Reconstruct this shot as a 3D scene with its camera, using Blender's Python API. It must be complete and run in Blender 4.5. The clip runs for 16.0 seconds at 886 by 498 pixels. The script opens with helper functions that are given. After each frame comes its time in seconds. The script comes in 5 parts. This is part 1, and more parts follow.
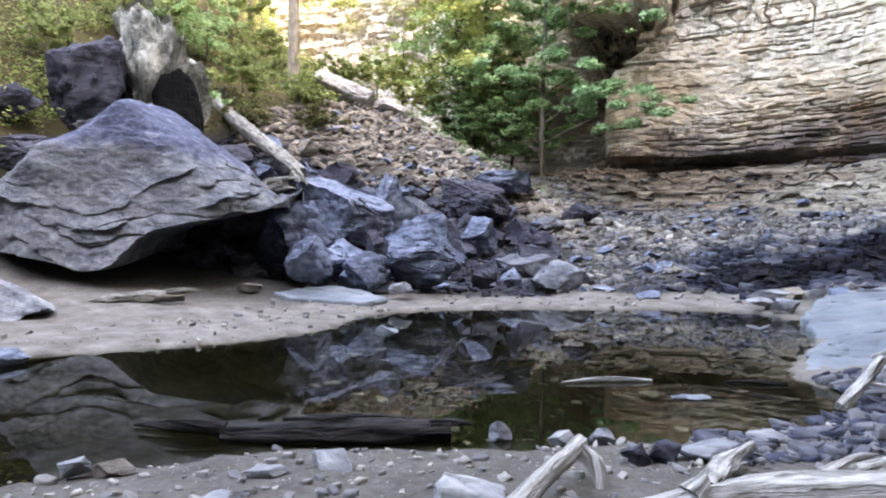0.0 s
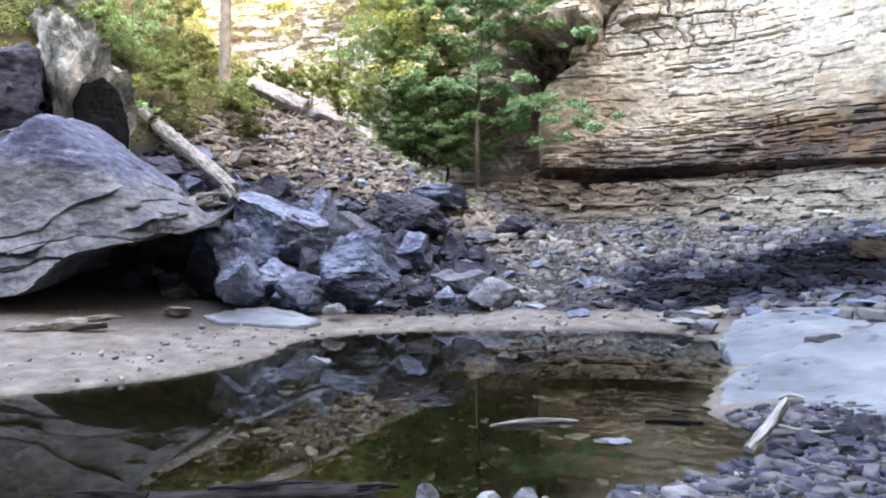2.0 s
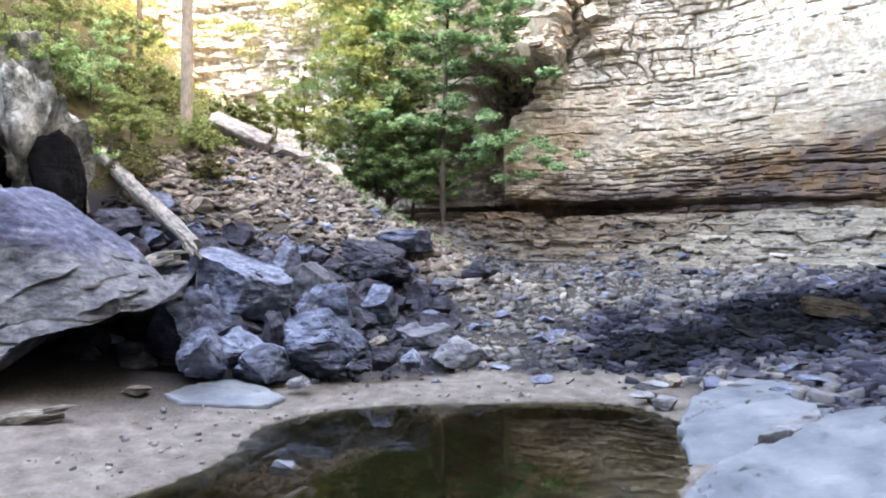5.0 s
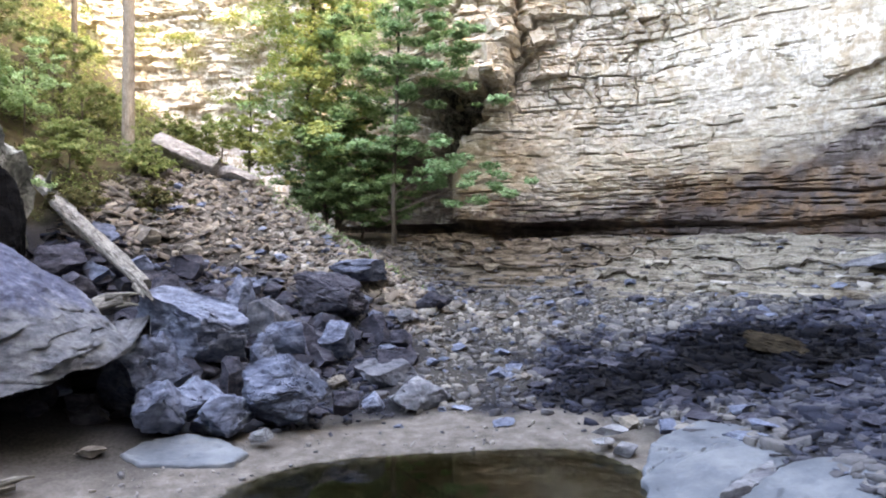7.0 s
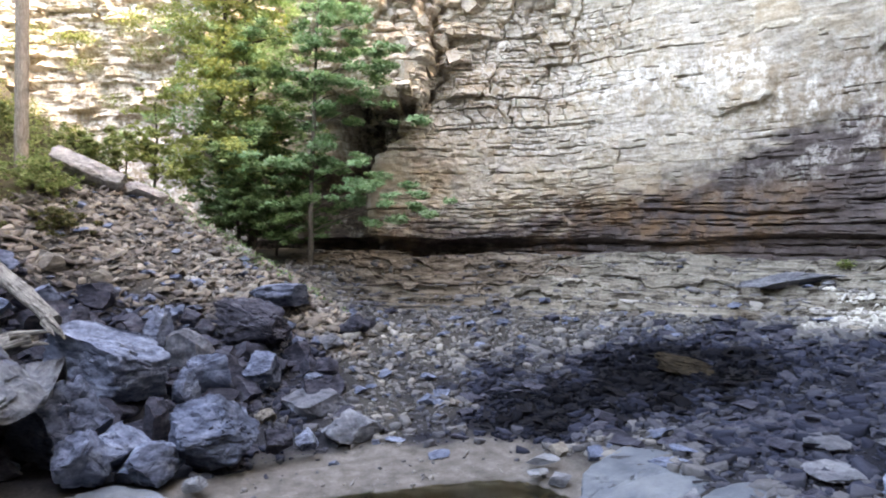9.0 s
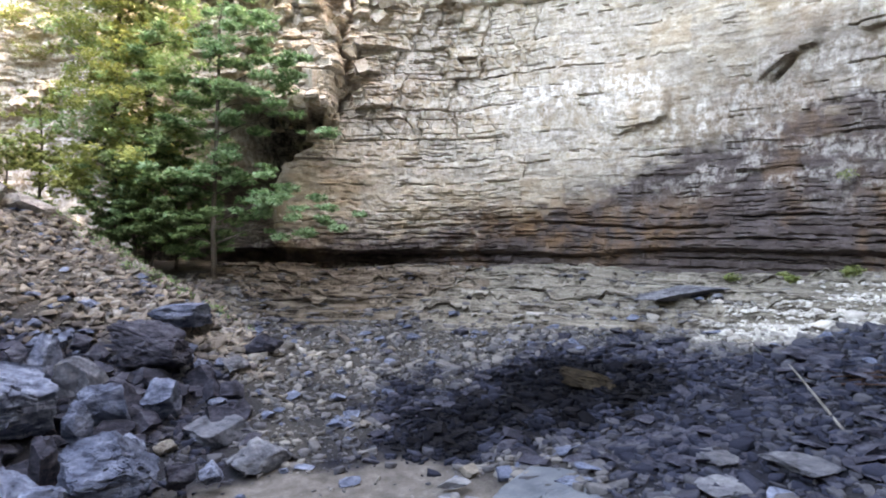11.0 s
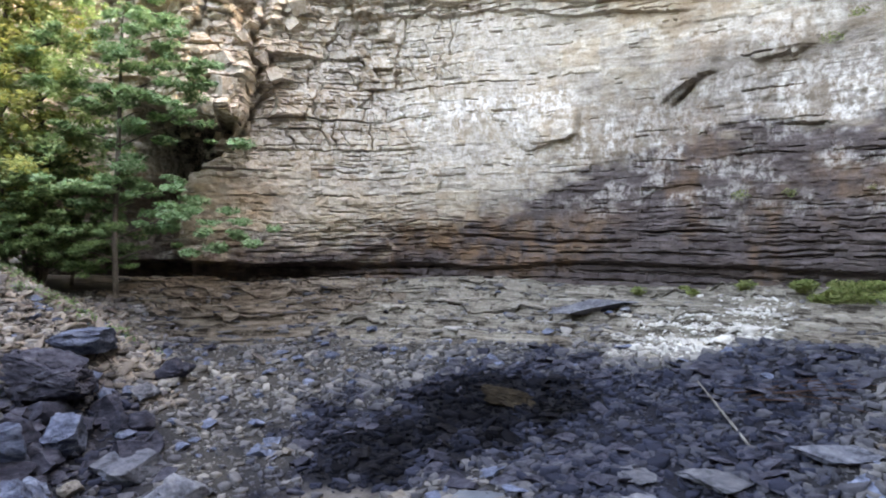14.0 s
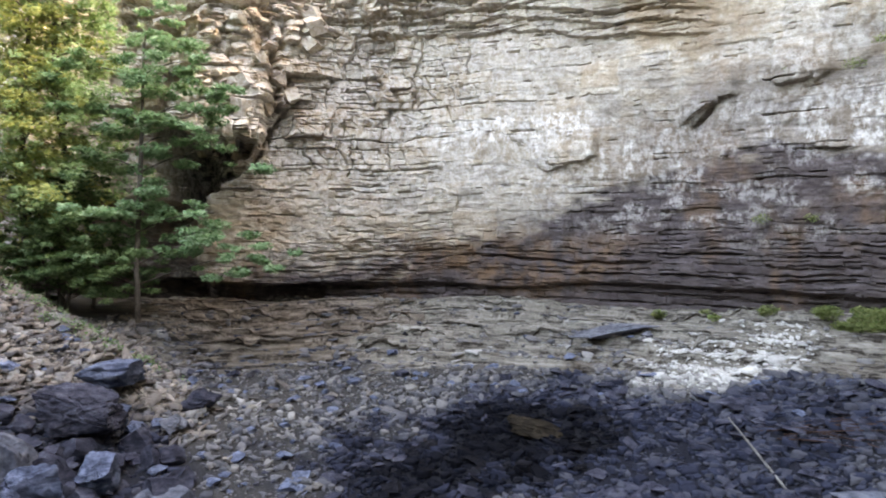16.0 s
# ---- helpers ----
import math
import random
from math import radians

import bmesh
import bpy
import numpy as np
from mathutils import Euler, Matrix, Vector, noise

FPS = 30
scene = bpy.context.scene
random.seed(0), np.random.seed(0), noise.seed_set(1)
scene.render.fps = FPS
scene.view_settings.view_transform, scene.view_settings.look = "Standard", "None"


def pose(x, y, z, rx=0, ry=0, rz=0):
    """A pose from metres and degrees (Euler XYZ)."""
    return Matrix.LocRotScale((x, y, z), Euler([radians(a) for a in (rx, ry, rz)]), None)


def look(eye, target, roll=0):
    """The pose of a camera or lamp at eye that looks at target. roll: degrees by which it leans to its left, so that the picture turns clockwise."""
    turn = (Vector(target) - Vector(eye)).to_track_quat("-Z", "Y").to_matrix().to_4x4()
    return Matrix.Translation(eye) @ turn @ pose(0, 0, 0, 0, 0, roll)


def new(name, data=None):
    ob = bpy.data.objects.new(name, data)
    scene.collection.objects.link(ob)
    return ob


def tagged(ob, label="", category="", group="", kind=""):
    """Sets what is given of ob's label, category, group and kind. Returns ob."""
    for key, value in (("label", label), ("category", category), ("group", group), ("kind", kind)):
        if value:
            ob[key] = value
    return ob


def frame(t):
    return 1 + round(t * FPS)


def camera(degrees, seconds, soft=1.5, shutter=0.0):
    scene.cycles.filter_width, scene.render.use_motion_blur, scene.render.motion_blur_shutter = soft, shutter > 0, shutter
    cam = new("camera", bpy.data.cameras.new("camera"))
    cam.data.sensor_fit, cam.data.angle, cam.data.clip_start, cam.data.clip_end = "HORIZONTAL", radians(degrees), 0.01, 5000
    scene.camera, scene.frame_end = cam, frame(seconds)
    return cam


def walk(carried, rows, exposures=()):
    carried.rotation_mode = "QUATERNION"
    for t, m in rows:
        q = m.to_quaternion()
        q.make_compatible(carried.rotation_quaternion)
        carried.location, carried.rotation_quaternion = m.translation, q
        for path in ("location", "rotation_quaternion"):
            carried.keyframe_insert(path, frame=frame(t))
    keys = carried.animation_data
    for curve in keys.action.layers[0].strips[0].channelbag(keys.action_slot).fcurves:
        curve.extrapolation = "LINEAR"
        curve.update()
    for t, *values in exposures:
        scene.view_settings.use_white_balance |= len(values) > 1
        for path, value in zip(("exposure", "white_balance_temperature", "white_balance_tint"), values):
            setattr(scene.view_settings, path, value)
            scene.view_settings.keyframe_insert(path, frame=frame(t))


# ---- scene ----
cam = camera(67.1, 16.0, soft=2.0)
METRES, EYE, TILT, LEAN, TURN = 8.0, 1.5, -0.6, 0.0, 0.0
ROWS = [
    (0.0, 0.0, 0.0, 0.0, 0.0, 0.0, 0.0),
    (0.5, 0.0037, -0.0026, 0.0062, -1.19, -0.0, 0.0),
    (1.0, 0.0057, -0.0042, 0.0177, -2.54, -0.0, 0.02),
    (1.5, 0.008, -0.0054, 0.0355, -3.91, -0.02, 0.03),
    (2.0, 0.0096, -0.0079, 0.0615, -5.33, 0.01, 0.03),
    (2.5, 0.0119, -0.0093, 0.0876, -6.61, 0.02, 0.06),
    (3.0, 0.0146, -0.011, 0.1217, -7.24, -0.0, 0.07),
    (3.5, 0.016, -0.0139, 0.1608, -7.61, 0.02, 0.08),
    (6.0, -0.0023, -0.0174, 0.348, -9.81, 0.02, 0.09),
    (6.5, -0.0311, -0.0129, 0.3858, -11.41, -0.02, 0.09),
    (7.0, -0.0674, -0.0067, 0.4195, -13.55, 0.0, 0.09),
    (7.5, -0.1028, -0.0019, 0.451, -15.99, -0.02, 0.09),
    (8.0, -0.1413, 0.0046, 0.4812, -18.16, -0.02, 0.07),
    (8.5, -0.1737, 0.0099, 0.5072, -19.95, -0.01, 0.08),
    (9.0, -0.1875, 0.013, 0.5331, -22.21, -0.01, 0.04),
    (9.5, -0.1878, 0.0146, 0.5584, -24.31, -0.01, 0.04),
    (12.0, -0.204, 0.0287, 0.6428, -33.58, -0.07, 0.17),
    (12.5, -0.2103, 0.0347, 0.6556, -35.18, -0.07, 0.19),
    (13.0, -0.2228, 0.0447, 0.6683, -36.72, -0.06, 0.18),
    (13.5, -0.2391, 0.0558, 0.6846, -38.0, -0.08, 0.18),
    (14.0, -0.259, 0.0698, 0.7036, -38.3, -0.09, 0.16),
    (14.5, -0.2774, 0.0832, 0.7341, -38.27, -0.1, 0.18),
    (15.0, -0.2979, 0.0985, 0.7669, -38.23, -0.08, 0.19),
    (15.5, -0.3205, 0.1148, 0.8025, -38.18, -0.09, 0.2),
    (16.0, -0.3461, 0.1332, 0.8399, -38.15, -0.09, 0.2),
]
EXPOSURES = [(0.0, 5.52), (3.5, 5.6), (6.0, 5.36), (9.0, 4.95), (12.0, 4.8), (16.0, 4.66)]   # the film grows a little darker on the way
walk(cam, [(t, pose(0, 0, EYE, TILT, LEAN, TURN) @ pose(METRES * x, METRES * y, METRES * z, 90 + pitch, roll, yaw)) for t, x, y, z, yaw, pitch, roll in ROWS],
     exposures=EXPOSURES)

# ==== place ====
# ---- world and light ----
world = bpy.data.worlds.new("sky")
scene.world = world
world.use_nodes = True
wn = world.node_tree.nodes
sky = wn.new("ShaderNodeTexSky")
sky.sky_type = "NISHITA"
sky.sun_disc = False
SUN_EL, SUN_AZ = radians(50), radians(135)   # azimuth clockwise from +y
sky.sun_elevation, sky.sun_rotation = SUN_EL, SUN_AZ
wn["Background"].inputs["Strength"].default_value = 0.15
world.node_tree.links.new(sky.outputs["Color"], wn["Background"].inputs["Color"])
sun_dir = Vector((math.sin(SUN_AZ) * math.cos(SUN_EL), math.cos(SUN_AZ) * math.cos(SUN_EL), math.sin(SUN_EL)))
sun = new("sun", bpy.data.lights.new("sun", "SUN"))
sun.data.energy, sun.data.angle, sun.data.color = 0.8, radians(10), (1.0, 0.95, 0.88)
sun.matrix_world = look(sun_dir * 90, (0, 0, 0))
scene.view_settings.use_white_balance = True
scene.view_settings.white_balance_temperature, scene.view_settings.white_balance_tint = 10200, 17


# ---- noise ----
def lattice(ix, iy, iz, seed):
    h = (ix.astype(np.int64) * 374761393 + iy.astype(np.int64) * 668265263 + iz.astype(np.int64) * 2147483647 + seed * 1274126177) & 0xFFFFFFFF
    h = ((h ^ (h >> 13)) * 1274126177) & 0xFFFFFFFF
    h = ((h ^ (h >> 16)) * 2246822519) & 0xFFFFFFFF
    return (h ^ (h >> 15)) / 4294967295.0


def vnoise(x, y, z=0.0, seed=0):
    """Smooth noise from 0 to 1."""
    x, y, z = np.broadcast_arrays(np.asarray(x, float), np.asarray(y, float), np.asarray(z, float))
    fx, fy, fz = np.floor(x), np.floor(y), np.floor(z)
    u, v, w = x - fx, y - fy, z - fz
    u, v, w = u * u * (3 - 2 * u), v * v * (3 - 2 * v), w * w * (3 - 2 * w)
    out = 0.0
    for a in (0, 1):
        for b in (0, 1):
            for c in (0, 1):
                k = (u if a else 1 - u) * (v if b else 1 - v) * (w if c else 1 - w)
                out = out + k * lattice(fx + a, fy + b, fz + c, seed)
    return out


def fbm(x, y, z=0.0, seed=0, octaves=4):
    """Layered noise from about -1 to 1."""
    out, amp, f, total = 0.0, 1.0, 1.0, 0.0
    for k in range(octaves):
        out = out + amp * (2 * vnoise(np.asarray(x) * f, np.asarray(y) * f, np.asarray(z) * f, seed + 17 * k) - 1)
        total += amp
        amp, f = amp * 0.5, f * 2.03
    return out / total * 1.4


def smooth(a, b, x):
    t = np.clip((np.asarray(x, float) - a) / (b - a), 0, 1)
    return t * t * (3 - 2 * t)


def curve_points(pts, step, closed=False):
    """A smooth line through a few plan points, resampled at even steps."""
    p = [np.array(q, float) for q in pts]
    n = len(p)
    dense = []
    for i in range(n if closed else n - 1):
        a, b, c, d = (p[(i + k) % n] if closed else p[min(max(i + k, 0), n - 1)] for k in (-1, 0, 1, 2))
        for t in np.linspace(0, 1, 24, endpoint=False):
            dense.append(0.5 * (2 * b + (c - a) * t + (2 * a - 5 * b + 4 * c - d) * t * t + (3 * b - a - 3 * c + d) * t ** 3))
    dense.append(p[0] if closed else p[-1])
    dense = np.array(dense)
    run = np.concatenate([[0], np.cumsum(np.linalg.norm(np.diff(dense, axis=0), axis=1))])
    s = np.arange(0, run[-1], step)
    return np.stack([np.interp(s, run, dense[:, k]) for k in range(dense.shape[1])], 1), s


# ---- plan ----
POOL, _ = curve_points([(-2.0, 11.6), (-1.5, 13.7), (0.3, 14.9), (3.4, 14.9), (6.2, 14.4), (6.8, 12.3), (5.6, 10.0), (4.0, 7.7), (3.9, 6.2),
                        (2.6, 5.2), (0.6, 4.75), (-1.2, 4.7), (-2.3, 4.2), (-4.5, 3.4), (-8.5, 4.6), (-9.0, 7.2), (-5.4, 8.8), (-3.2, 10.0)], 0.3, True)
CLIFF_PLAN = [(6, -48), (16, -34), (23, -20), (27, -6), (28.3, 4), (28, 12), (26.6, 18), (24, 25), (20, 31), (15, 34.3), (11.5, 35.2), (8.3, 36.8),
              (4.6, 39.8), (-2, 45.4), (-10, 50), (-22, 52), (-36, 50), (-52, 44)]
CLIFF, CLIFF_S = curve_points(CLIFF_PLAN, 0.5)


def line_distance(x, y, line):
    """Distance to a row of plan points, for arrays of any size."""
    shape = np.shape(x)
    x, y = np.ravel(x), np.ravel(y)
    best = np.full(x.shape, 1e9)
    for px, py in line:
        best = np.minimum(best, (x - px) ** 2 + (y - py) ** 2)
    return np.sqrt(best).reshape(shape)


def inside(x, y, line):
    """Which places lie inside a closed plan line."""
    c = np.zeros(np.shape(x), bool)
    for (ax, ay), (bx, by) in zip(line, np.roll(line, -1, axis=0)):
        cross = (ay > y) != (by > y)
        c ^= cross & (x < (bx - ax) * (y - ay) / (by - ay + 1e-12) + ax)
    return c


OUT_LINE = np.concatenate([CLIFF, [(-200, 44), (-200, -200), (6, -200)]])


def terrain(x, y):
    """Ground height, and the four zones sand, gravel, ledge and soil."""
    x, y = np.asarray(x, float), np.asarray(y, float)
    dp = line_distance(x, y, POOL[::2])
    wet = inside(x, y, POOL)
    dc = line_distance(x, y, CLIFF[::2])
    u = dp / (dp + dc)
    valley = 5.75 * u ** 1.7 - 0.5 * np.exp(-(dc / 0.9) ** 2) + 1.5 * np.exp(-((x - 18.0) ** 2 + (y - 9.5) ** 2) / 50.0) + 0.9 * np.exp(-((x - 4.5) ** 2 + (y - 33.5) ** 2) / 14.0)
    ledge = smooth(0.6, 0.68, u + 0.04 * fbm(x * 0.4, y * 0.4, 0, 3)) * smooth(2, 9, x)
    wave = 0.9 * fbm(x * 0.14, y * 0.14, 0, 5) + 0.25 * fbm(x * 0.7, y * 0.7, 0, 6)
    steps = valley / 0.45 + wave
    terr = (np.floor(steps) + smooth(0.8, 1.0, steps - np.floor(steps)) - wave) * 0.45
    small = terr / 0.16 + 1.2 * fbm(x * 0.5, y * 0.5, 0, 8, 4)
    terr = terr + 0.8 * 0.16 * (smooth(0.75, 1.0, small - np.floor(small)) - (small - np.floor(small)))
    valley = valley * (1 - ledge) + terr * ledge
    hill = -7.14 - 0.265 * x + 0.44 * y
    side = (x - (-2.0)) * 0.72 + (y - 32.0) * 0.69
    hill = hill - 0.6 * np.maximum(side - 0.5, 0)
    hill = np.minimum(hill, 15 + 0.1 * y) - 1.3 * smooth(30, 19, y)
    left = 0.5 * np.maximum(-9.5 - x, 0) + 0.02 * np.maximum(-9.5 - x, 0) ** 2
    # unseen steep slope behind the viewpoint, added to cut off low sky light
    back = 1.6 * np.maximum(-5.0 - y, 0)
    valley = valley * smooth(-24, -6, x)
    k = 0.6
    big = np.logaddexp(valley / k, hill / k) * k + np.minimum(left, 14) * smooth(0, 9, y + 2) + np.minimum(back, 72)
    near = smooth(0.0, 2.5, dp)
    big = big * near + (0.02 + 0.11 * dp) * (1 - near)
    rough = 0.05 * fbm(x * 0.7, y * 0.7, 0, 11) * smooth(0, 1.5, dp) + 0.02 * fbm(x * 3, y * 3, 0, 12) * smooth(0.1, 1, dp)
    soil = smooth(-0.4, 0.8, 0.5 * (y - 31) - 0.85 * (x + 5) + 0.7 * fbm(x * 0.5, y * 0.5, 0, 21)) * smooth(1.5, -2, side - 1) * smooth(0.5, 1.5, hill - valley)
    soil = np.maximum(soil, smooth(10, 13, -x + 0.3 * fbm(x, y, 0, 22)))
    wide = 1.1 * smooth(-1.5, 1.0, x) * smooth(8.0, 6.0, x) * smooth(13.0, 14.5, y)
    sand = (1 - smooth(1.3, 2.4, dp - wide + 0.8 * fbm(x * 0.8, y * 0.8, 0, 23))) 
    sand = sand * (0.35 + 0.65 * smooth(5.0, 7.5, y)) * smooth(10.0, 7.5, x)
    sand = np.maximum(sand, smooth(-1, -2.5, x) * (1 - smooth(13.2, 15.5, y)) * smooth(7, 8, y))
    pile = smooth(-6.5, -4.8, x) * smooth(4.2, 2.0, x) * smooth(16.6, 17.6, y) * smooth(26.0, 24.5, y)
    h = big + rough - 0.3 * pile
    h = np.where(wet, -0.55 * smooth(0, 1.6, dp) - 0.02, np.maximum(h, 0.015))
    return h, sand, ledge, soil, dp, wet


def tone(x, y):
    """How dark (below 0.5) or how pale the loose stone is."""
    # one broad dark patch with a ragged rim
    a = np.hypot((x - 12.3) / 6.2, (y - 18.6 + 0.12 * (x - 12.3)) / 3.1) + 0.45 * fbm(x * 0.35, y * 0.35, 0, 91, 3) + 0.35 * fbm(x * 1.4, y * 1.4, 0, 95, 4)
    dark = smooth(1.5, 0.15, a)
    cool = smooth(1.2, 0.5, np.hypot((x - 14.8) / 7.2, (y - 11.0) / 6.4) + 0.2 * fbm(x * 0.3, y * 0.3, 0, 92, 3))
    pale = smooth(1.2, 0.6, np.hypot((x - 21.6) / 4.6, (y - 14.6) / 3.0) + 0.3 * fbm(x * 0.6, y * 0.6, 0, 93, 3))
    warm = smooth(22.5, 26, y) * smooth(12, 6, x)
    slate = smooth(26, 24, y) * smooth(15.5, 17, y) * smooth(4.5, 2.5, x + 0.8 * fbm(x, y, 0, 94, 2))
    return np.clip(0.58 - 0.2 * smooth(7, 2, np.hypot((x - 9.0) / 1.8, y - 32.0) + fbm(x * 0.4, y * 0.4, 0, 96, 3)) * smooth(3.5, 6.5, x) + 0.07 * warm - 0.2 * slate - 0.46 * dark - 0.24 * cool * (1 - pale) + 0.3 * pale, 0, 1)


def bedding(x, y, z):
    """Place along the cliff, distance from it and height: the run of the beds."""
    shape = np.shape(x)
    x, y, z = np.ravel(x), np.ravel(y), np.ravel(z)
    best, at = np.full(x.shape, 1e9), np.zeros(x.shape)
    for (px, py), q in zip(CLIFF, CLIFF_S):
        d = (x - px) ** 2 + (y - py) ** 2
        at, best = np.where(d < best, q, at), np.minimum(d, best)
    return np.stack([at, np.sqrt(best), z], -1).reshape(*shape, 3)


def ground_z(x, y):
    return float(terrain(np.array([x]), np.array([y]))[0][0])


# ---- materials ----
class Mat:
    """A node material under way."""

    def __init__(self, name):
        self.m = bpy.data.materials.new(name)
        self.m.use_nodes = True
        self.t = self.m.node_tree
        self.bsdf = self.t.nodes["Principled BSDF"]
        self.bsdf.inputs["Specular IOR Level"].default_value = 0.05   # rough, porous surfaces
        self.coord = self.t.nodes.new("ShaderNodeTexCoord")

    def node(self, kind, **values):
        n = self.t.nodes.new(kind)
        for key, value in values.items():
            n.inputs[key.replace("_", " ")].default_value = value
        return n

    def link(self, a, b):
        self.t.links.new(a, b)

    def place(self, space, scale):
        n = self.t.nodes.new("ShaderNodeMapping")
        n.inputs["Scale"].default_value = scale
        self.link(self.coord.outputs[space] if space != "World" else self.t.nodes.new("ShaderNodeNewGeometry").outputs["Position"], n.inputs["Vector"])
        return n.outputs["Vector"]

    def noise(self, where, scale, detail=6.0, rough=0.6):
        n = self.node("ShaderNodeTexNoise", Scale=scale, Detail=detail, Roughness=rough)
        self.link(where, n.inputs["Vector"])
        return n.outputs["Fac"]

    def ramp(self, fac, stops):
        n = self.t.nodes.new("ShaderNodeValToRGB")
        els = n.color_ramp.elements
        while len(els) < len(stops):
            els.new(0.5)
        for e, (pos, col) in zip(els, stops):
            e.position = pos
            e.color = (*col, 1) if len(col) == 3 else col
        self.link(fac, n.inputs["Fac"])
        return n.outputs["Color"]

    def mix(self, fac, a, b, mode="MIX"):
        n = self.t.nodes.new("ShaderNodeMix")
        n.data_type, n.blend_type = "RGBA", mode
        for sock, val in ((n.inputs["Factor"], fac), (n.inputs["A"], a), (n.inputs["B"], b)):
            if isinstance(val, (int, float)):
                sock.default_value = val
            elif isinstance(val, tuple):
                sock.default_value = (*val, 1)
            else:
                self.link(val, sock)
        return n.outputs["Result"]

    def math(self, op, a, b=0.0):
        n = self.t.nodes.new("ShaderNodeMath")
        n.operation = op
        for k, val in enumerate((a, b)):
            if isinstance(val, (int, float)):
                n.inputs[k].default_value = val
            else:
                self.link(val, n.inputs[k])
        return n.outputs["Value"]

    def band(self, fac, a, b):
        n = self.t.nodes.new("ShaderNodeMapRange")
        n.inputs["From Min"].default_value, n.inputs["From Max"].default_value = a, b
        self.link(fac, n.inputs["Value"])
        return n.outputs["Result"]

    def streaks(self, scale):
        """Fine beds along the cliff."""
        n = self.t.nodes.new("ShaderNodeMapping")
        n.inputs["Scale"].default_value = (0.32, 2.6, 4.0)
        self.link(self.attribute("bedding").outputs["Vector"], n.inputs["Vector"])
        return self.noise(n.outputs["Vector"], scale, 9, 0.7)

    def attribute(self, name):
        n = self.t.nodes.new("ShaderNodeAttribute")
        n.attribute_name = name
        return n

    def finish(self, color, rough=0.85, height=None, strength=0.4, distance=0.05):
        if isinstance(color, tuple):
            self.bsdf.inputs["Base Color"].default_value = (*color, 1)
        else:
            self.link(color, self.bsdf.inputs["Base Color"])
        if isinstance(rough, (int, float)):
            self.bsdf.inputs["Roughness"].default_value = rough
        else:
            self.link(rough, self.bsdf.inputs["Roughness"])
        if height is not None:
            bump = self.node("ShaderNodeBump", Strength=strength, Distance=distance)
            self.link(height, bump.inputs["Height"])
            self.link(bump.outputs["Normal"], self.bsdf.inputs["Normal"])
        return self.m


def rock_material(name, dark, mid, pale, streak=3.0, flaws=0.55, cracks=0.8):
    m = Mat(name)
    w = m.place("World", (1, 1, 1))
    info = m.t.nodes.new("ShaderNodeObjectInfo")
    big = m.noise(w, 0.9, 5)
    fine = m.noise(w, 6.0, 8, 0.66)
    flat = m.noise(m.place("World", (1, 1, streak)), 1.9, 9, 0.68)
    c = m.ramp(flat, [(0.34, dark), (0.48, mid), (0.68, pale)])
    c = m.mix(m.math("MULTIPLY", m.band(big, 0.4, 0.65), 0.6), c, mid)
    c = m.mix(0.5, c, m.ramp(fine, [(0.32, (0.25, 0.25, 0.26)), (0.66, (0.8, 0.79, 0.78))]), "OVERLAY")
    c = m.mix(0.6, c, m.ramp(info.outputs["Random"], [(0.0, (0.3, 0.31, 0.35)), (0.5, (0.8, 0.81, 0.85)), (1.0, (1.0, 0.98, 0.96))]), "MULTIPLY")
    seam = m.t.nodes.new("ShaderNodeTexVoronoi")
    seam.feature = "DISTANCE_TO_EDGE"
    seam.inputs["Scale"].default_value = 0.75
    wild = m.node("ShaderNodeTexNoise", Scale=1.3, Detail=5.0)
    m.link(w, wild.inputs["Vector"])
    m.link(m.mix(0.55, m.place("World", (1, 1, 2.2)), wild.outputs["Color"], "ADD"), seam.inputs["Vector"])
    crack = m.band(seam.outputs["Distance"], 0.0, 0.018)
    crack = m.math("MAXIMUM", crack, m.band(big, 0.42, 0.55))
    c = m.mix(m.math("MULTIPLY", m.math("SUBTRACT", 1.0, crack), cracks), c, dark)
    split = m.t.nodes.new("ShaderNodeTexVoronoi")
    split.feature = "DISTANCE_TO_EDGE"
    split.inputs["Scale"].default_value = 1.5
    m.link(m.mix(0.8, m.place("World", (0.7, 0.7, 2.6)), wild.outputs["Color"], "ADD"), split.inputs["Vector"])
    flaw = m.math("MAXIMUM", m.band(split.outputs["Distance"], 0.0, 0.03), m.band(fine, 0.42, 0.5))
    c = m.mix(m.math("MULTIPLY", m.math("SUBTRACT", 1.0, flaw), flaws), c, dark)
    h = m.math("ADD", m.math("ADD", fine, m.math("MULTIPLY", flat, 3.0)), m.math("ADD", m.math("MULTIPLY", crack, cracks), m.math("MULTIPLY", flaw, flaws)))
    return m.finish(c, 0.68, h, 0.7, 0.06)


BOULDER_ROCK = rock_material("pale_grey_boulder_stone", (0.022, 0.025, 0.032), (0.105, 0.112, 0.13), (0.215, 0.222, 0.236), 1.2, 0.0, 0.0)


